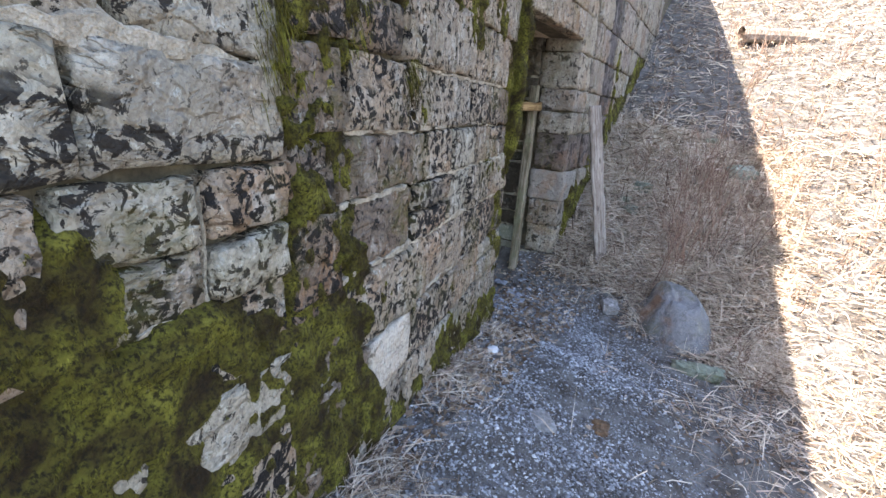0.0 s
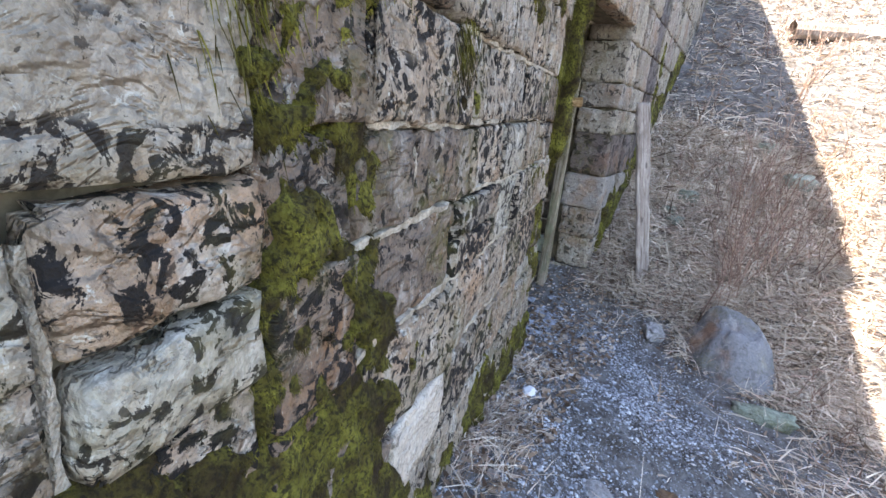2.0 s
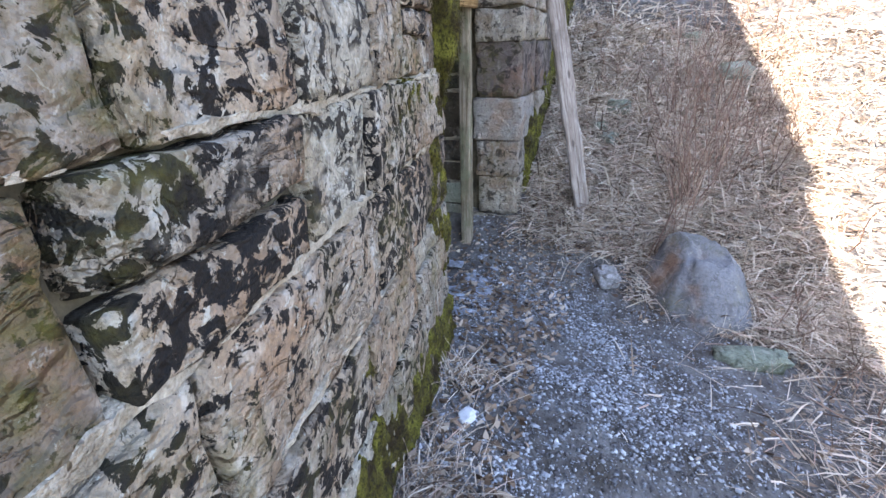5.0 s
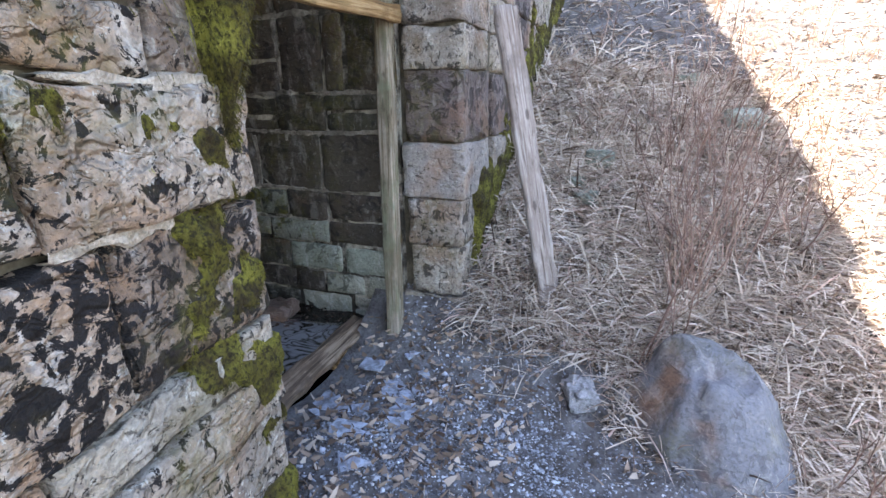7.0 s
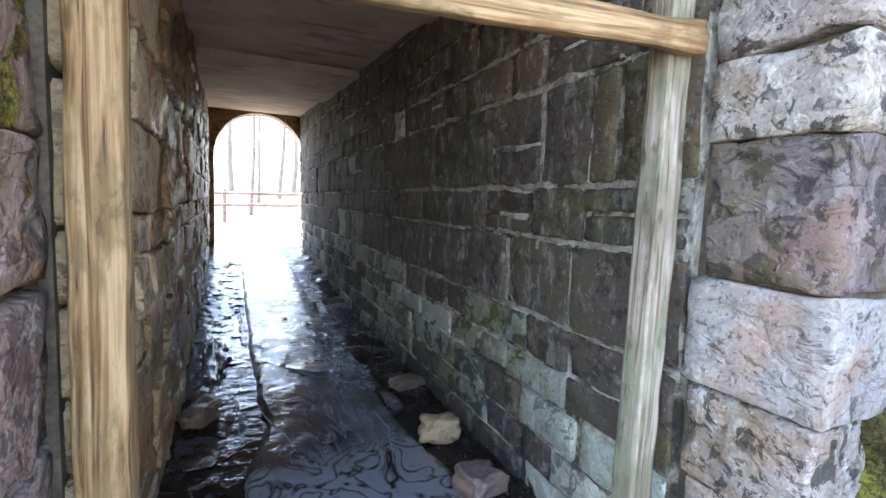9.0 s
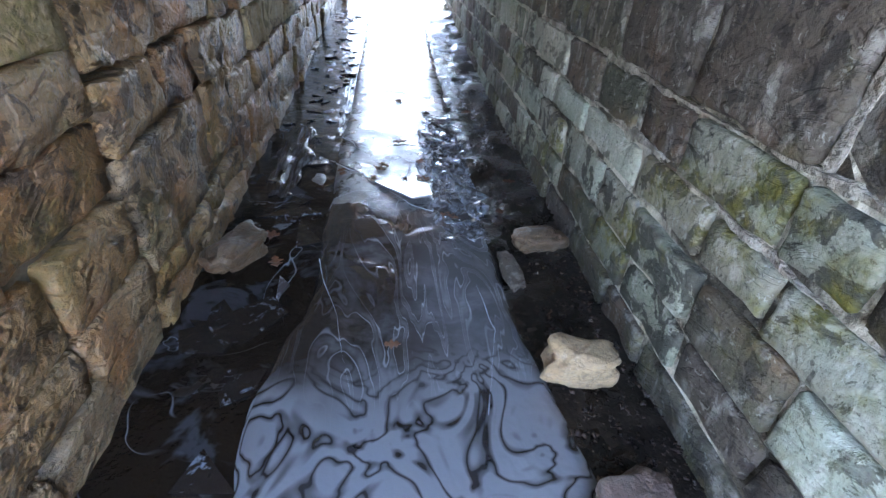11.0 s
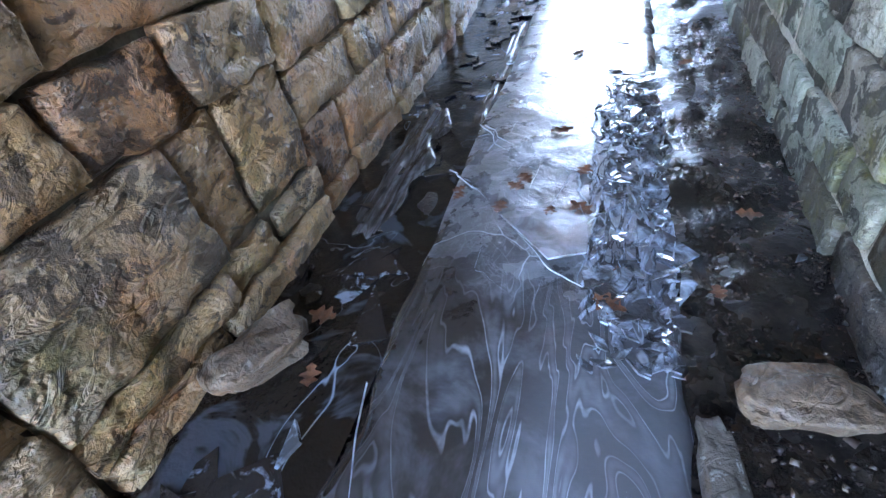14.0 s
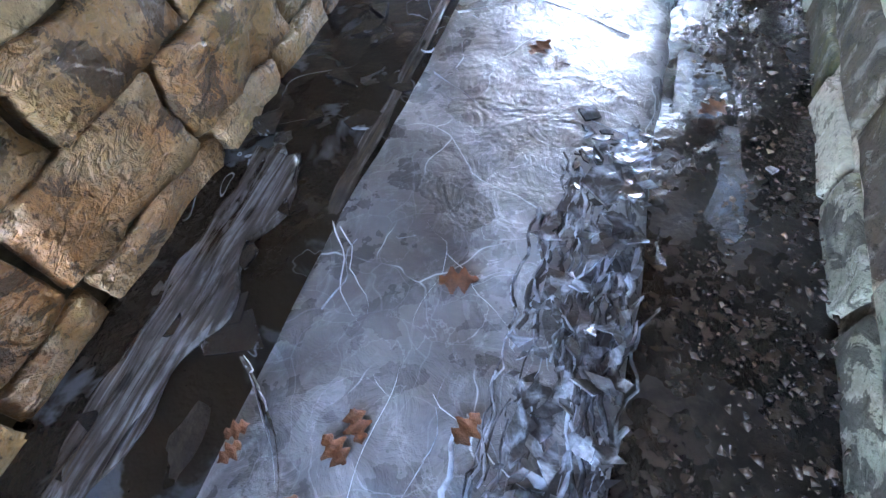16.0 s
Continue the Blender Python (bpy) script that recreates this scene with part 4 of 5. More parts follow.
ridge([(1.02, 3.76), (1.10, 3.68), (1.16, 3.66)], 0.006, 0.002, 0.012, M_FROST)


# ribbed refrozen ice along the east edge
g = random.Random(77)
for i in range(130):
    x, y, l = 1.325 - 0.28 * g.random() ** 1.3, g.uniform(2.9, 4.35), g.uniform(0.12, 0.4)
    ridge([(x, y), (x + g.gauss(0, 0.02), y + l * 0.5), (x + g.gauss(0, 0.03), y + l)], g.uniform(0.006, 0.016), g.uniform(0.002, 0.010), 0.022, M_FROSTB if i % 3 == 0 else M_ICES)
for i in range(22):
    x, y, l = g.uniform(0.5, 1.2), g.uniform(3.0, 6.5), g.uniform(0.08, 0.3)
    a = g.uniform(0, 6.3)
    ridge([(x, y), (x + l * math.cos(a) * 0.6, y + l * math.sin(a))], 0.002, 0.0, 0.03)
# Near edge raised towards the arch's reflection; part of that glare is in the colour.
verts = [(0.72, 3.42, 0.014), (0.95, 3.13, 0.050), (1.07, 3.18, 0.044), (1.06, 3.42, 0.014), (0.93, 3.47, 0.008)]
verts = verts + [(x, y, z - 0.008) for x, y, z in verts]
faces = [(0, 1, 2, 3, 4), (9, 8, 7, 6, 5)] + [(i, i + 5, (i + 1) % 5 + 5, (i + 1) % 5) for i in range(5)]
tagged(mesh_object("ice_plate", verts, faces, M_MILK_GLARE), "smooth pale plate of ice lifted on the sheet, glare in its colour", "ice", "broken ice plates")


def ice_plate(x, y, r, seed, thick=0.012, tip=(0, 0, 0), z=0.0):
    """A broken plate of ice: an uneven polygon with thickness."""
    g = random.Random(seed)
    n = g.randint(3, 5)
    angs = [2 * math.pi * (i + g.uniform(-0.3, 0.3)) / n for i in range(n)]
    ring = []
    for a in angs:
        q = r * g.uniform(0.5, 1.35)
        ring.append((q * math.cos(a), q * math.sin(a) * 1.3))
    verts = [(a, b, s) for s in (0, thick) for a, b in ring]
    faces = [tuple(range(n))[::-1], tuple(range(n, 2 * n))] + [(i, (i + 1) % n, n + (i + 1) % n, n + i) for i in range(n)]
    ob = mesh_object("ice_plate", verts, faces, M_ICES, None, pose(x, y, z + rise(y), *tip))
    return tagged(ob, "broken clear plate of ice beside the sheet", "ice", "broken ice plates")


ice_plate(0.36, 2.38, 0.05, 3, 0.014, (8, -10, 0), 0.0)
g = random.Random(12)
for i in range(85):
    y = 2.75 + 6.5 * g.random() ** 1.1
    if 3.1 < y < 4.6 and i % 3:
        continue
    bit = ice_plate(g.uniform(0.02, 0.44), y, g.uniform(0.02, 0.075), 100 + i, 0.008, (g.uniform(-5, 5), g.uniform(-5, 5), g.uniform(0, 360)), g.uniform(-0.032, -0.016))
    bit.data.materials[0] = M_CLEAR
for i in range(30):
    y = 2.9 + 1.9 * g.random() ** 1.3
    ice_plate(g.uniform(1.10, 1.36), y, g.uniform(0.02, 0.07), 300 + i, 0.01, (g.uniform(-10, 10), g.uniform(-10, 10), 0), g.uniform(0.0, 0.01))
for i in range(4):
    ice_plate(g.uniform(1.42, 1.75), g.uniform(2.6, 7), g.uniform(0.015, 0.035), 400 + i, 0.008, (g.uniform(-8, 8), g.uniform(-8, 8), 0), -0.03)
for i in range(15):
    skin = ice_plate(g.uniform(0.10, 0.38), g.uniform(1.3, 3.2), g.uniform(0.06, 0.13), 600 + i, 0.006, (g.uniform(-2.5, 2.5), g.uniform(-2.5, 2.5), g.uniform(0, 360)), g.uniform(-0.034, -0.026))
    skin.data.materials[0] = M_CLEAR
    tagged(skin, "thin clear skin of ice on the dark water")
# splintered ice heaped along the east edge
g = random.Random(5)
for i in range(260):
    x, y = 1.33 - 0.24 * g.random() ** 1.4, 2.75 + 2.0 * g.random() ** 1.2
    r, n = g.uniform(0.010, 0.034), g.randint(3, 5)
    m = pose(x, y, rise(y) + g.uniform(0.004, 0.016), g.gauss(0, 11), g.gauss(0, 11), g.uniform(0, 360))
    angs = [2 * math.pi * (j + g.uniform(-0.25, 0.25)) / n for j in range(n)]
    verts = [(r * 0.6 * math.cos(a), r * 1.4 * math.sin(a), t) for t in (0, 0.006) for a in angs]
    faces = [tuple(range(n))[::-1], tuple(range(n, 2 * n))] + [(j, (j + 1) % n, n + (j + 1) % n, n + j) for j in range(n)]
    mesh_object("shard", verts, faces, M_ICES, ice, m)
v, f = timber((0.22, 0.045, 1.15), 9, 4.0, 0.5, 8)
drift = tagged(mesh_object("drift_plank", v, f, M_WOODD, None, axes((0.165, 3.85, -0.03), (-0.03, 1, 0.01), (1, 0.03, 0.09)), True), "dark split plank frozen in beside the wall", "board")

v, f = timber((0.06, 0.06, 4.6), 19, 3.5, 0.4)
edging = tagged(mesh_object("edging_timber", v, f, M_WOODD, None, axes((0.41, 6.1, -0.032), (-0.014, 1, 0.012), (1, 0, 0.1)), True), "long dark wet timber along the edge of the ice", "timber")


# ---- fallen leaves on the ice ----
def leaf(x, y, r, turn, z=0.012, curl=0.3):
    verts, faces, n = [], [], 15
    for i in range(n):
        t = i / (n - 1)
        w = 0.60 * math.sin(math.pi * min(1, 0.08 + t * 0.92)) * (1 + 0.5 * math.sin(t * 19 + turn)) + 0.03
        for s in (-1, 0, 1):
            verts.append(((t - 0.5) * 2 * r, s * w * r, curl * r * (abs(s) * 0.6 + (t - 0.5) ** 2)))
    for i in range(n - 1):
        a = 3 * i
        faces += [(a, a + 1, a + 4, a + 3), (a + 1, a + 2, a + 5, a + 4)]
    ob = mesh_object("fallen_leaf", verts, faces, M_LEAF, None, pose(x, y, z, 0, 0, turn), smooth=True)
    return tagged(ob, "curled orange-brown fallen leaf on the ice", "leaf", "fallen leaves")


for i, (x, y) in enumerate([(0.84, 2.02), (1.03, 3.73), (1.03, 3.46), (1.17, 3.13), (0.72, 3.45), (1.15, 2.98), (0.52, 3.57), (0.30, 2.60), (0.22, 2.83), (0.53, 3.52), (0.79, 3.66), (0.90, 4.08), (0.92, 3.44), (0.76, 3.60), (1.5, 4.92), (1.46, 3.1), (1.6, 3.5), (0.9, 5.1), (0.7, 1.32)]):
    leaf(x, y, 0.031 + 0.011 * ((i * 7) % 3), i * 67, 0.010 if 0.45 < x < 1.36 else -0.02)

# frost-covered puddle ice before the threshold
g = random.Random(31)
for i in range(26):
    x, y = g.gauss(1.0, 0.22), g.uniform(0.0, 0.55)
    if 0.2 < x < 1.5:
        ob = ice_plate(x, y, g.uniform(0.03, 0.09), 500 + i, 0.012, (g.uniform(-5, 5), g.uniform(-5, 5), g.uniform(0, 360)), bumpy(x, y) + g.uniform(-0.004, 0.006))
        ob.data.materials[0] = M_FROSTB
        tagged(ob, "frosted bluish ice crust on the gravel")


# ---- many small things, each kind in one mesh ----
def tris_object(name, verts, tris, material):
    """A mesh from arrays of points and triangles."""
    me = bpy.data.meshes.new(name)
    me.vertices.add(len(verts))
    me.vertices.foreach_set("co", np.asarray(verts, dtype=np.float32).ravel())
    n = len(tris)
    me.loops.add(n * 3)
    me.loops.foreach_set("vertex_index", np.asarray(tris, dtype=np.int32).ravel())
    me.polygons.add(n)
    me.polygons.foreach_set("loop_start", np.arange(0, n * 3, 3, dtype=np.int32))
    me.polygons.foreach_set("loop_total", np.full(n, 3, dtype=np.int32))
    me.update(calc_edges=True)
    me.materials.append(material)
    return new(name, me)


def blades(name, base, way, length, width, sag, material):
    """Narrow bent blades: base points, unit ways, lengths, widths, and how far the tips sag."""
    base, way = np.asarray(base), np.asarray(way)
    length, width = np.asarray(length)[:, None], np.asarray(width)[:, None]
    side = np.cross(way, np.random.normal(size=way.shape))
    side /= np.linalg.norm(side, axis=1)[:, None] + 1e-9
    drop = np.zeros_like(base)
    drop[:, 2] = -np.asarray(sag)
    mid = base + way * length * 0.5 + drop * length * 0.25
    tip = base + way * length + drop * length
    v = np.stack([base - side * width / 2, base + side * width / 2, mid - side * width * 0.4, mid + side * width * 0.4, tip], axis=1).reshape(-1, 3)
    k = np.arange(len(base))[:, None] * 5
    t = np.concatenate([k + [0, 1, 3], k + [0, 3, 2], k + [2, 3, 4]], axis=1).reshape(-1, 3)
    return tris_object(name, v, t, material)


def ways(n, low, high, r):
    a, e = r.uniform(0, 2 * np.pi, n), np.radians(r.uniform(low, high, n))
    return np.stack([np.cos(a) * np.cos(e), np.sin(a) * np.cos(e), np.sin(e)], axis=1)


nr = np.random.RandomState(4)


def bank_points(n, r):
    """Places on the bank and the verge of the track, thicker where one walks past."""
    out = []
    while len(out) < n:
        x, y = (r.uniform(1.0, 4.5), -r.uniform(0.02, 2.6)) if r.rand() < 0.5 else (r.uniform(-1.5, 9.5), -r.uniform(0.005, 1) * 7.5)
        d = x - (1.45 + 0.12 * min(-y, 4))
        verge = -1.7 - y + 0.5 * noise.noise(Vector((x, y, 0)) * 1.3) - 0.25 * max(0, -x)
        p = 1.0 if d > 0 or verge > 0.3 else 0.45 if d > -0.35 or verge > 0 else 0.05
        if x > 5 or y < -4:
            p *= 0.5
        if (x - 1.56) ** 2 + (y + 1.50) ** 2 < 0.11 or (x < 1.62 and y > -1.0):
            p *= 0.06
        if r.rand() < p and not (y > -0.06 and x > 1.6):
            out.append((x, y, bumpy(x, y)))
    return np.array(out)


pts = bank_points(80000, nr)
n = len(pts)
lying = nr.rand(n) < 0.82
w = ways(n, 2, 30, nr)
up = ways(n, 25, 80, nr)
w[~lying] = up[~lying]
far = np.clip((pts[:, 0] - 1.0) / 5, 0, 1)
pts[:, 2] += nr.uniform(0, 0.07, n)
grass = blades("dry_grass", pts, w, 0.05 + 0.36 * nr.rand(n) ** 2.0, 0.003 + 0.009 * nr.rand(n) ** 1.5 * (1 + 1.5 * far), nr.uniform(0.05, 0.5, n), M_STRAW)
tagged(grass, "tangled pale dry grass and stalks on the bank", "dry grass", kind="stuff")

# straw caught along the foot of the wing wall
base, way = [], []
while len(base) < 2200:
    u, o = nr.uniform(0.3, 4.4), abs(nr.normal()) * 0.16 + 0.03
    p = F_WING @ Vector((u, o, 0))
    if noise.noise(Vector((u * 2.1, 4, 0))) + 0.35 > nr.rand():
        base.append((p.x, p.y, bumpy(p.x, p.y) + nr.uniform(0, 0.04)))
        d = Vector((nr.normal(), nr.normal() * 0.5, abs(nr.normal()) * 0.25)).normalized()
        way.append(tuple(d))
n = len(base)
tagged(blades("dry_grass", base, way, nr.uniform(0.06, 0.3, n), nr.uniform(0.002, 0.006, n), nr.uniform(0.05, 0.4, n), M_STRAW), "loose dry straw along the foot of the wall", "dry grass", kind="stuff")

# leaf litter
pts = bank_points(19000, nr)
more = np.array([(x, y, bumpy(x, y)) for x, y in zip(nr.uniform(-2.6, 1.7, 3200), nr.uniform(-0.62, 0.6, 3200)) if wing_y(x) - 0.5 < y < wing_y(x) - 0.02 or (0.1 < x < 1.65 and nr.rand() < 0.75)])
pts = np.concatenate([pts, more])
n = len(pts)
pts[:, 2] += 0.012
litter = blades("leaf_litter", pts, ways(n, -5, 30, nr), nr.uniform(0.03, 0.075, n), nr.uniform(0.018, 0.035, n), nr.uniform(-0.2, 0.3, n), M_LITTER)
tagged(litter, "brown leaf litter scattered along the track", "leaf litter", kind="stuff")


def pebbles(name, pts, size, material, r):
    n = len(pts)
    o = np.array([(1, 0, 0), (-1, 0, 0), (0, 1, 0), (0, -1, 0), (0, 0, 1), (0, 0, -1)], dtype=float)
    f = np.array([(0, 2, 4), (2, 1, 4), (1, 3, 4), (3, 0, 4), (2, 0, 5), (1, 2, 5), (3, 1, 5), (0, 3, 5)])
    s = size[:, None, None] * r.uniform(0.45, 1.2, (n, 6, 1)) * np.array([1, 1, 0.6])
    a = r.uniform(0, 6.3, n)
    v = o[None] * s
    v = v + r.normal(size=v.shape) * size[:, None, None] * 0.2
    c, d = np.cos(a)[:, None], np.sin(a)[:, None]
    v = np.stack([v[:, :, 0] * c - v[:, :, 1] * d, v[:, :, 0] * d + v[:, :, 1] * c, v[:, :, 2]], axis=2) + pts[:, None]
    t = (np.arange(n)[:, None, None] * 6 + f[None]).reshape(-1, 3)
    return tris_object(name, v.reshape(-1, 3), t, material)


out = []
while len(out) < 70000:
    x, y = nr.uniform(-5, 1.9), nr.uniform(-2.6, 0.42)
    if x < 0 and y > wing_y(x) - 0.02:
        continue
    mid = -0.85 + 0.12 * max(x, -2) if x < 0.4 else -0.4
    p = math.exp(-((y - mid) / 0.7) ** 2) * (1 if x < 1.2 else 0.4)
    if nr.rand() < p * (0.55 + 0.6 * noise.noise(Vector((x, y, 7)) * 1.8)) + 0.06:
        out.append((x, y, bumpy(x, y) + 0.002))
pts = np.array(out)
gravel = pebbles("gravel", pts, 0.0035 + 0.013 * nr.rand(len(pts)) ** 3 + 0.010 * (nr.rand(len(pts)) < 0.03), M_GRAVEL, nr)
tagged(gravel, "bluish grey crushed gravel of the track", "gravel", kind="stuff")
x, y = 1.86 - 0.42 * nr.rand(6500) ** 1.5, 0.6 + 7.5 * nr.rand(6500) ** 1.2
pts = np.stack([x, y, np.full(len(x), -0.035)], axis=1)
chips = pebbles("chippings", pts, 0.004 + 0.013 * nr.rand(len(pts)) ** 3, M_SHARD, nr)
tagged(chips, "wet brown stone chippings along the wall foot", "gravel", kind="stuff")


# ---- moss ----
def smooth(a, b, v):
    t = max(0.0, min(1.0, (v - a) / (b - a)))
    return t * t * (3 - 2 * t)


FOOT = [(0, 0.30), (0.6, 0.30), (1.3, 0.30), (1.8, 0.16), (2.2, 0.18), (2.45, 0.42), (2.65, 0.76), (2.9, 0.80), (3.4, 0.92), (3.8, 1.0), (5, 0.95), (8, 0.8)]


def wing_moss(u, z):
    """How thick the moss grows on the wing wall, 0 to 1."""
    p = F_WING @ Vector((u, 0, 0))
    g = ground_z(p.x, p.y)
    q = Vector((u, z, 0))
    n1, n2 = noise.noise(q * 2.3 + Vector((4, 0, 0))), noise.noise(q * 7.0)
    foot = smooth(0.12, -0.12, z - g - table(FOOT, u) + 0.12 * n1 + 0.08 * n2)
    v = u + 0.10 * n1 + 0.04 * n2
    foot_of = smooth(1.52, 1.2, z)
    pillar = smooth(2.57 - 0.15 * foot_of, 2.70 - 0.12 * foot_of, v) * smooth(3.05, 2.93, v) * (0.72 + 0.4 * foot_of + 0.7 * n2 + 0.4 * n1 + 1.1 * noise.noise(q * 14) + 0.5 * noise.noise(q * 33))
    high = smooth(1.95, 2.5, z) * smooth(0.0, 0.35, n1 + 0.15 + 0.4 * n2)
    corner = math.exp(-(u / 0.26) ** 2) * smooth(1.3, 1.8, z + 0.3 * n1) * 1.0
    seam = smooth(0.32, 0.5, noise.noise(Vector((u * 2.2, z * 3.1, 9)))) * 0.6 * smooth(3.1, 2.9, u)
    left = smooth(3.35, 3.6, u) * smooth(1.78, 1.6, z) * smooth(-0.2, 0.15, n1 + 0.5 * n2)
    low = math.exp(-(u / 0.45) ** 2) * smooth(-0.15, 0.25, n1 + 0.6 * n2) * 0.85
    return min(1.0, max(foot, pillar, high, corner, seam, left, low))


def east_moss(u, z):
    g = ground_z(1.75 + u, 0)
    q = Vector((u, z, 5))
    n1, n2 = noise.noise(q * 2.1), noise.noise(q * 6.5)
    foot = smooth(0.12, -0.12, z - g - 0.46 + 0.25 * n1 + 0.10 * n2) * smooth(0.12, 0.35, u)
    col = math.exp(-((u - 2.02 - 0.08 * n1) / 0.16) ** 2) * (0.8 + 0.5 * n2)
    return min(1.0, max(foot, col * smooth(0.8, 1.2, z)))


def patchy(amount, u, z):
    """The moss broken up into cushions and gaps."""
    a = amount(u, z)
    if a < 0.05:
        return 0.0
    q = Vector((u, z, 3))
    return a * smooth(0.30, 0.62, a * 0.62 + 0.42 + 0.5 * noise.noise(q * 11) + 0.3 * noise.noise(q * 27) - 0.2)


def moss_on(frame_m, amount, u0, u1, z0, z1, count, name, label, r, step=0.018, thick=0.05, big=1.0):
    us, zs = np.arange(u0, u1, step), np.arange(z0, z1, step)
    depth = lambda u, z, a: -0.045 + 0.062 * min(1, a * 1.6) + thick * a * (0.5 + 0.7 * noise.noise(Vector((u, z, 2)) * 6) + 0.5 * noise.noise(Vector((u, z, 8)) * 21))
    verts, faces, w = [], [], len(us)
    for z in zs:
        for u in us:
            a = patchy(amount, u, z)
            verts.append((u, depth(u, z, a) if a > 0.1 else -0.07, z))
    for j in range(len(zs) - 1):
        for i in range(w - 1):
            q = (j * w + i, j * w + i + 1, (j + 1) * w + i + 1, (j + 1) * w + i)
            if max(verts[k][1] for k in q) > -0.03:
                faces.append(q)
    moss = tagged(mesh_object(name, verts, faces, M_MOSSB, None, frame_m, smooth=True), label, "moss", kind="stuff")
    base, way = [], []
    m3 = frame_m.to_3x3()
    while len(base) < count:
        u, z = r.uniform(u0, u1), z0 + (z1 - z0) * r.rand() ** 1.15
        a = patchy(amount, u, z)
        if a > 0.06 and r.rand() < a * 1.4:
            base.append(tuple(frame_m @ Vector((u, max(0.004, depth(u, z, a)) - 0.003, z))))
            way.append(tuple((m3 @ Vector((r.normal() * 0.6, 0.75, r.normal() * 0.5 - 0.55))).normalized()))
    n = len(base)
    tufts = blades("moss_tufts", base, way, r.uniform(0.003, 0.010, n) * big, r.uniform(0.0012, 0.0026, n) * big, r.uniform(0.2, 1.0, n), M_MOSS)
    tagged(tufts, "short green and golden moss shoots on stone", "moss", kind="stuff")
    return moss


moss_on(F_WING, wing_moss, 0.0, 4.6, -0.1, 3.0, 420000, "moss", "olive green moss hanging on the stone wall", nr)
moss_on(F_FACE, east_moss, 0.1, 4.6, 0.0, 3.0, 26000, "moss", "golden green moss at the foot of the facade", nr, 0.03, 0.05, 1.6)

# moss on the jamb, and a thick cushion over the corner
def jamb_moss(u, z):
    q = Vector((u, z, 15))
    return max(0.0, min(1.0, (0.45 + 1.3 * noise.noise(q * 2.6) + 0.5 * noise.noise(q * 8)) * smooth(0.5, 1.1, z)))


moss_on(F_JL, jamb_moss, 0.0, 0.40, 0.2, 2.9, 22000, "moss", "brown-green moss on the jamb of the opening", nr, 0.02, 0.03)
verts, faces, base, way, m = [], [], [], [], 18
for j in range(48):
    z = 1.42 + j * 0.029
    for i in range(m):
        a = 2 * math.pi * i / m
        q = Vector((math.cos(a), math.sin(a), z * 2.6))
        r0 = 0.085 * smooth(0, 12, j) * (0.85 + 0.9 * noise.noise(q * 1.5) + 0.35 * noise.noise(q * 4)) + 0.012
        verts.append((-0.14 + r0 * math.cos(a), -0.03 + r0 * math.sin(a), z))
for j in range(47):
    for i in range(m):
        a, b = j * m + i, j * m + (i + 1) % m
        faces.append((a, b, b + m, a + m))
tagged(mesh_object("moss", verts, faces, M_MOSSB, smooth=True), "thick olive moss cushion hanging over the wall corner", "moss", kind="stuff")
for i in range(16000):
    v = Vector(verts[nr.randint(len(verts))])
    d = Vector((v.x + 0.14, v.y + 0.03, 0)).normalized()
    base.append(tuple(v + Vector(nr.normal(size=3)) * 0.009))
    way.append(tuple((d * 0.7 + Vector(nr.normal(size=3)) * 0.35 + Vector((0, 0, -0.6))).normalized()))
n = len(base)
tagged(blades("moss_tufts", base, way, nr.uniform(0.004, 0.013, n), nr.uniform(0.0014, 0.003, n), nr.uniform(0.2, 0.8, n), M_MOSS), "bright yellow-green moss strands on the wall corner", "moss", kind="stuff")

# long hanging tufts
base, way = [], []
for u, z, s in ((2.52, 2.35, 0.06), (2.62, 2.25, 0.05), (2.15, 2.02, 0.05), (0.25, 2.3, 0.1), (0.15, 1.9, 0.08), (3.0, 2.05, 0.05)):
    for i in range(420):
        base.append(tuple(F_WING @ Vector((u + nr.normal() * s, 0.03, z + nr.normal() * s * 1.6))))
        way.append(tuple((F_WING.to_3x3() @ Vector((nr.normal() * 0.25, 0.35, -1))).normalized()))
for i in range(350):
    u, z = abs(nr.normal()) * 0.07, nr.uniform(1.5, 2.75)
    base.append(tuple(F_WING @ Vector((u, 0.015, z))))
    way.append(tuple((F_WING.to_3x3() @ Vector((-0.55 + nr.normal() * 0.4, 0.5, -0.6))).normalized()))
n = len(base)
tagged(blades("hanging_moss", base, way, nr.uniform(0.015, 0.065, n), nr.uniform(0.0015, 0.003, n), nr.uniform(0, 0.4, n), M_MOSS), "long yellow-green hanging moss strands", "moss", kind="stuff")


# ---- dry stalks ----
def tube(bm, points, radii, sides=5):
    rings = []
    for i, p in enumerate(points):
        d = (points[min(i + 1, len(points) - 1)] - points[max(i - 1, 0)]).normalized()
        a = d.orthogonal().normalized()
        b = d.cross(a)
        rings.append([bm.verts.new(p + (a * math.cos(k * 2 * math.pi / sides) + b * math.sin(k * 2 * math.pi / sides)) * radii[i]) for k in range(sides)])
    for r0, r1 in zip(rings, rings[1:]):
        for k in range(sides):
            bm.faces.new((r0[k], r0[(k + 1) % sides], r1[(k + 1) % sides], r1[k]))


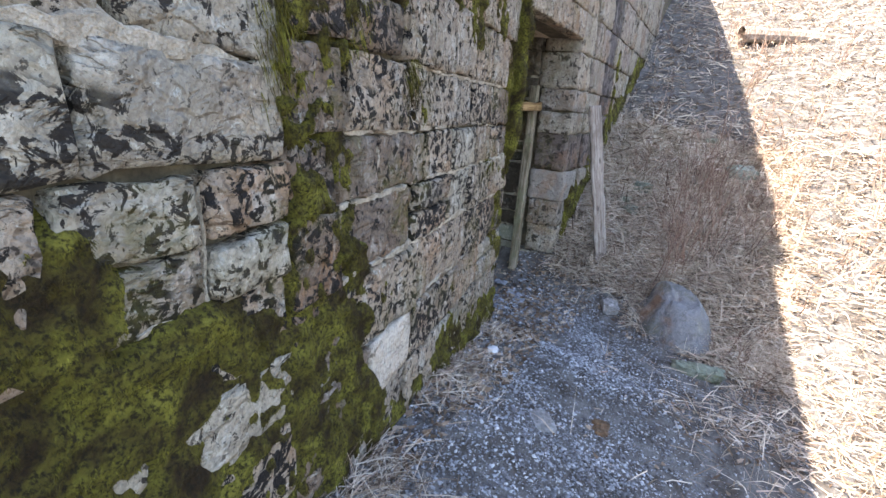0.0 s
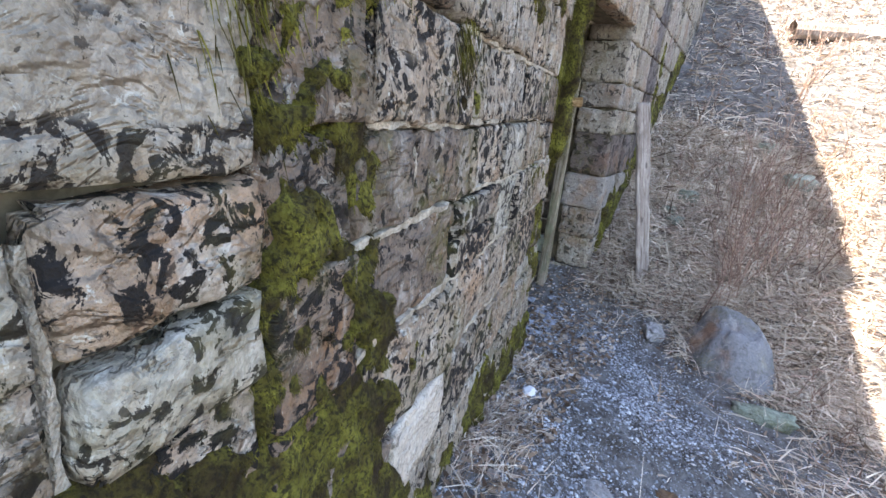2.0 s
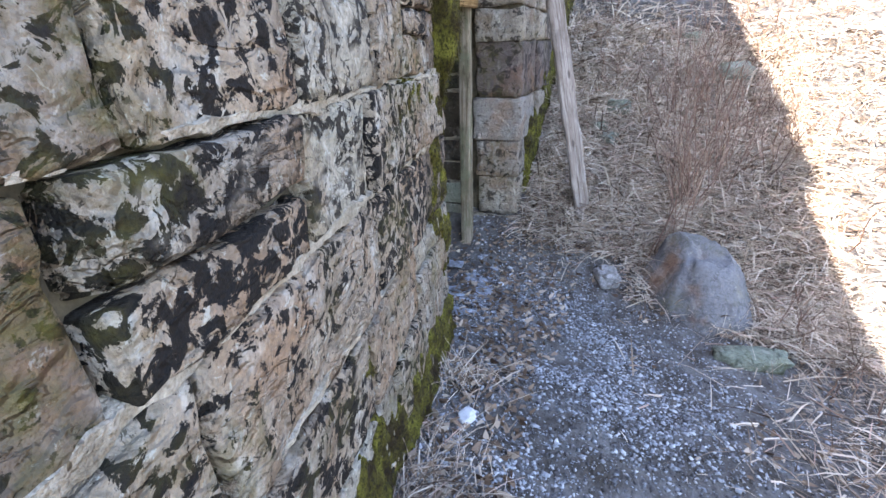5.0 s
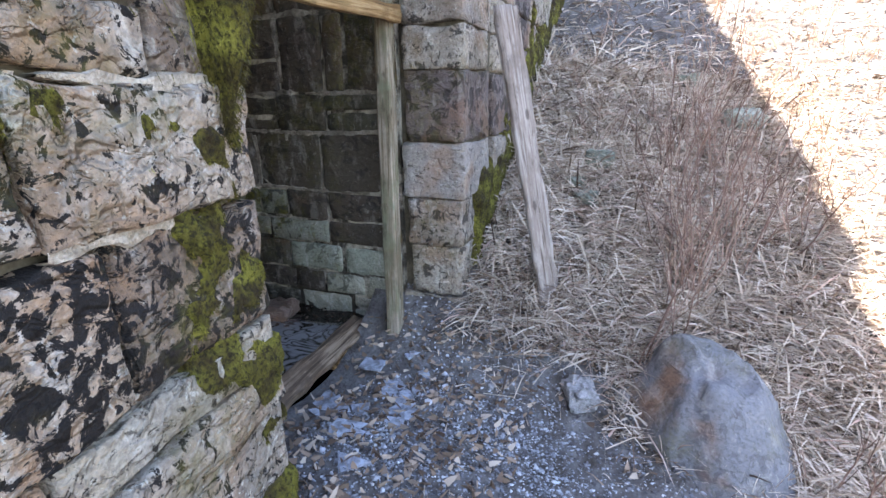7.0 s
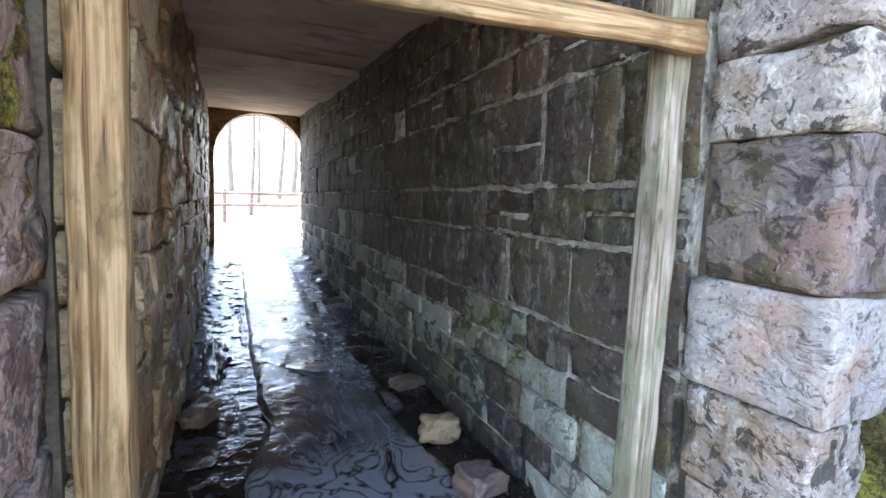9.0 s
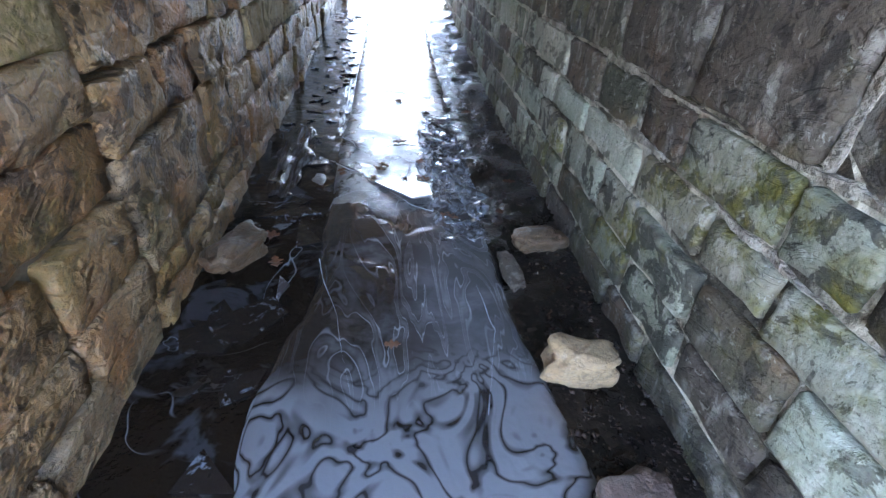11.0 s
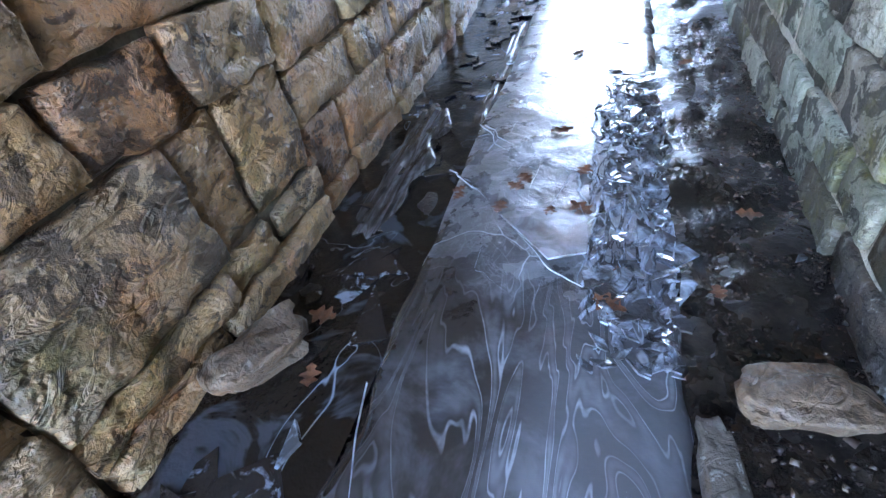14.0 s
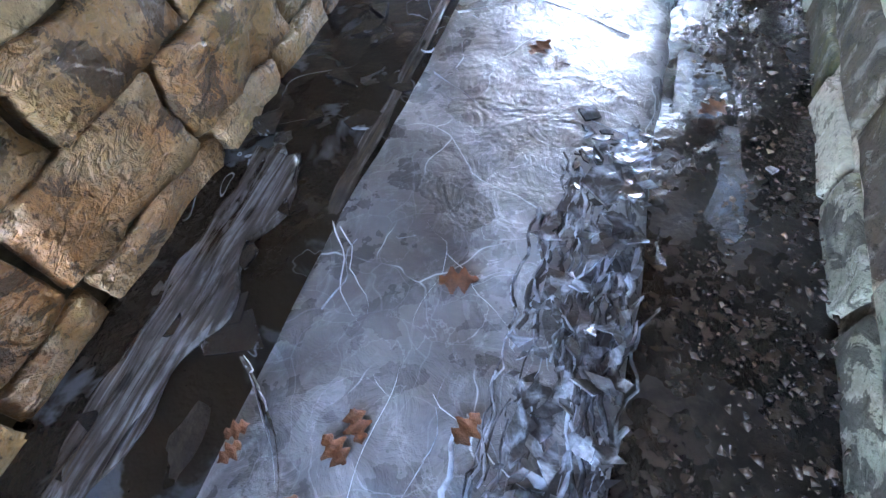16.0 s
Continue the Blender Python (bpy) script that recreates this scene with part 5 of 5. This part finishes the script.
def shrub(x, y, height, stems, seed):
    """A clump of dead weed stems with thin side twigs."""
    g = random.Random(seed)
    bm = bmesh.new()
    for s in range(stems):
        p = Vector((g.gauss(0, 0.07), g.gauss(0, 0.07), -0.03))
        d = Vector((g.gauss(0, 0.28), g.gauss(0, 0.28), 1)).normalized()
        h = height * g.uniform(0.5, 1.1)
        pts = [p + d * h * t + Vector((g.gauss(0, 0.015), g.gauss(0, 0.015), 0)) * (1 if t else 0) for t in np.linspace(0, 1, 7)]
        tube(bm, pts, [0.0060 * (1 - 0.75 * t) for t in np.linspace(0, 1, 7)], 4)
        for k in range(g.randint(2, 6)):
            q = pts[g.randint(2, 5)]
            e = (d + Vector((g.gauss(0, 0.6), g.gauss(0, 0.6), g.gauss(0.1, 0.3)))).normalized()
            l = h * g.uniform(0.1, 0.35)
            tube(bm, [q, q + e * l * 0.5, q + e * l + Vector((0, 0, 0.02))], [0.0032, 0.0022, 0.0012], 3)
    plant = part("dry_weed", bm, M_TWIG, None)
    plant.location = on_ground(x, y)
    tagged(plant, "clump of dead reddish brown weed stems", "weed", "dead weeds on the bank", "stuff")


g = random.Random(21)
for i, (x, y, h, s) in enumerate([(2.22, -1.42, 1.25, 22), (2.5, -1.75, 1.1, 12), (1.15, -2.1, 0.45, 5), (0.6, -2.3, 0.4, 4), (2.9, -1.2, 0.8, 7), (3.3, -2.0, 0.9, 7), (3.6, -1.3, 0.7, 6)] + [(g.uniform(2.6, 7.5), g.uniform(-4.0, -0.5), g.uniform(0.5, 1.1), g.randint(4, 7)) for _ in range(34)] + [(g.gauss(2.9, 0.7), g.gauss(-1.9, 0.5), g.uniform(0.7, 1.35), g.randint(4, 8)) for _ in range(9)]):
    shrub(x, y, h, s, 50 + i)


# ---- beyond the passage ----
def tree(x, y, height, r, seed, z=0.0):
    """A bare winter tree: trunk, limbs and twigs."""
    g = random.Random(seed)
    t = tagged(new("tree"), "bare winter tree beyond the passage", "tree", "bare trees")
    t.location = (x, y, z)
    bm = bmesh.new()
    lean = Vector((g.gauss(0, 0.05), g.gauss(0, 0.05), 1))
    pts = [lean * height * k + Vector((g.gauss(0, 0.05), g.gauss(0, 0.05), 0)) * (k > 0) for k in np.linspace(0, 1, 8)]
    tube(bm, pts, [r * (1 - 0.85 * k) for k in np.linspace(0, 1, 8)], 8)
    part("trunk", bm, M_BARK, t)
    bm = bmesh.new()

    def limb(p, d, l, rad, level):
        q = [p, p + d * l * 0.5 + Vector((g.gauss(0, 0.04), g.gauss(0, 0.04), 0.03)) * l, p + d * l + Vector((0, 0, 0.15 * l))]
        tube(bm, q, [rad, rad * 0.7, rad * 0.3], 4)
        if level:
            for _ in range(4):
                k = g.uniform(0.3, 1)
                limb(q[0].lerp(q[2], k), (d + Vector((g.gauss(0, 0.6), g.gauss(0, 0.6), g.gauss(0.2, 0.3)))).normalized(), l * g.uniform(0.35, 0.6), rad * 0.45, level - 1)

    for _ in range(11):
        k = g.uniform(0.25, 0.95)
        a = g.uniform(0, 6.3)
        limb(pts[int(k * 7)], Vector((math.cos(a), math.sin(a), g.uniform(0.2, 0.9))).normalized(), height * 0.28 * g.uniform(0.6, 1.1), r * 0.4 * (1 - 0.6 * k), 2)
    part("crown", bm, M_BARK, t)


far_z = lambda y: 0.09 * max(0, min(y, 40) - 15)
for i, (x, y, h, r) in enumerate([(1.0, 19.5, 9, 0.10), (1.5, 24, 10, 0.10), (-0.6, 26, 11, 0.13), (2.6, 26, 10, 0.15), (0.3, 30, 12, 0.2), (-2.2, 28, 11, 0.17), (3.9, 31, 12, 0.2), (4.6, 23, 9, 0.13)]):
    tree(x, y, h, r, 200 + i, far_z(y) + 0.25)
fence = tagged(new("rail_fence"), "low grey wooden rail fence beyond the passage", "fence")
for x in (-2.4, 0.1, 2.6):
    plank("fence_post", (0.12, 0.12, 1.2), pose(x, 17.2, 1.05), 3, fence, M_WOODG)
for z in (1.1, 1.5):
    plank("rail", (0.10, 0.06, 6.4), axes((0.1, 17.12, z), (1, 0, 0.02), (0, 0, 1)), 5, fence, M_WOODG)
# log on the crest of the bank
bm = bmesh.new()
tube(bm, [Vector((0, 0, 0)), Vector((0.5, -0.9, 0.03)), Vector((1.1, -2.0, 0.0))], [0.14, 0.13, 0.11], 10)
log = tagged(part("fallen_log", bm, M_WOODG, None), "pale barkless log lying on the bank", "log")
log.location = (7.2, -1.5, bumpy(7.6, -2.2) + 0.1)
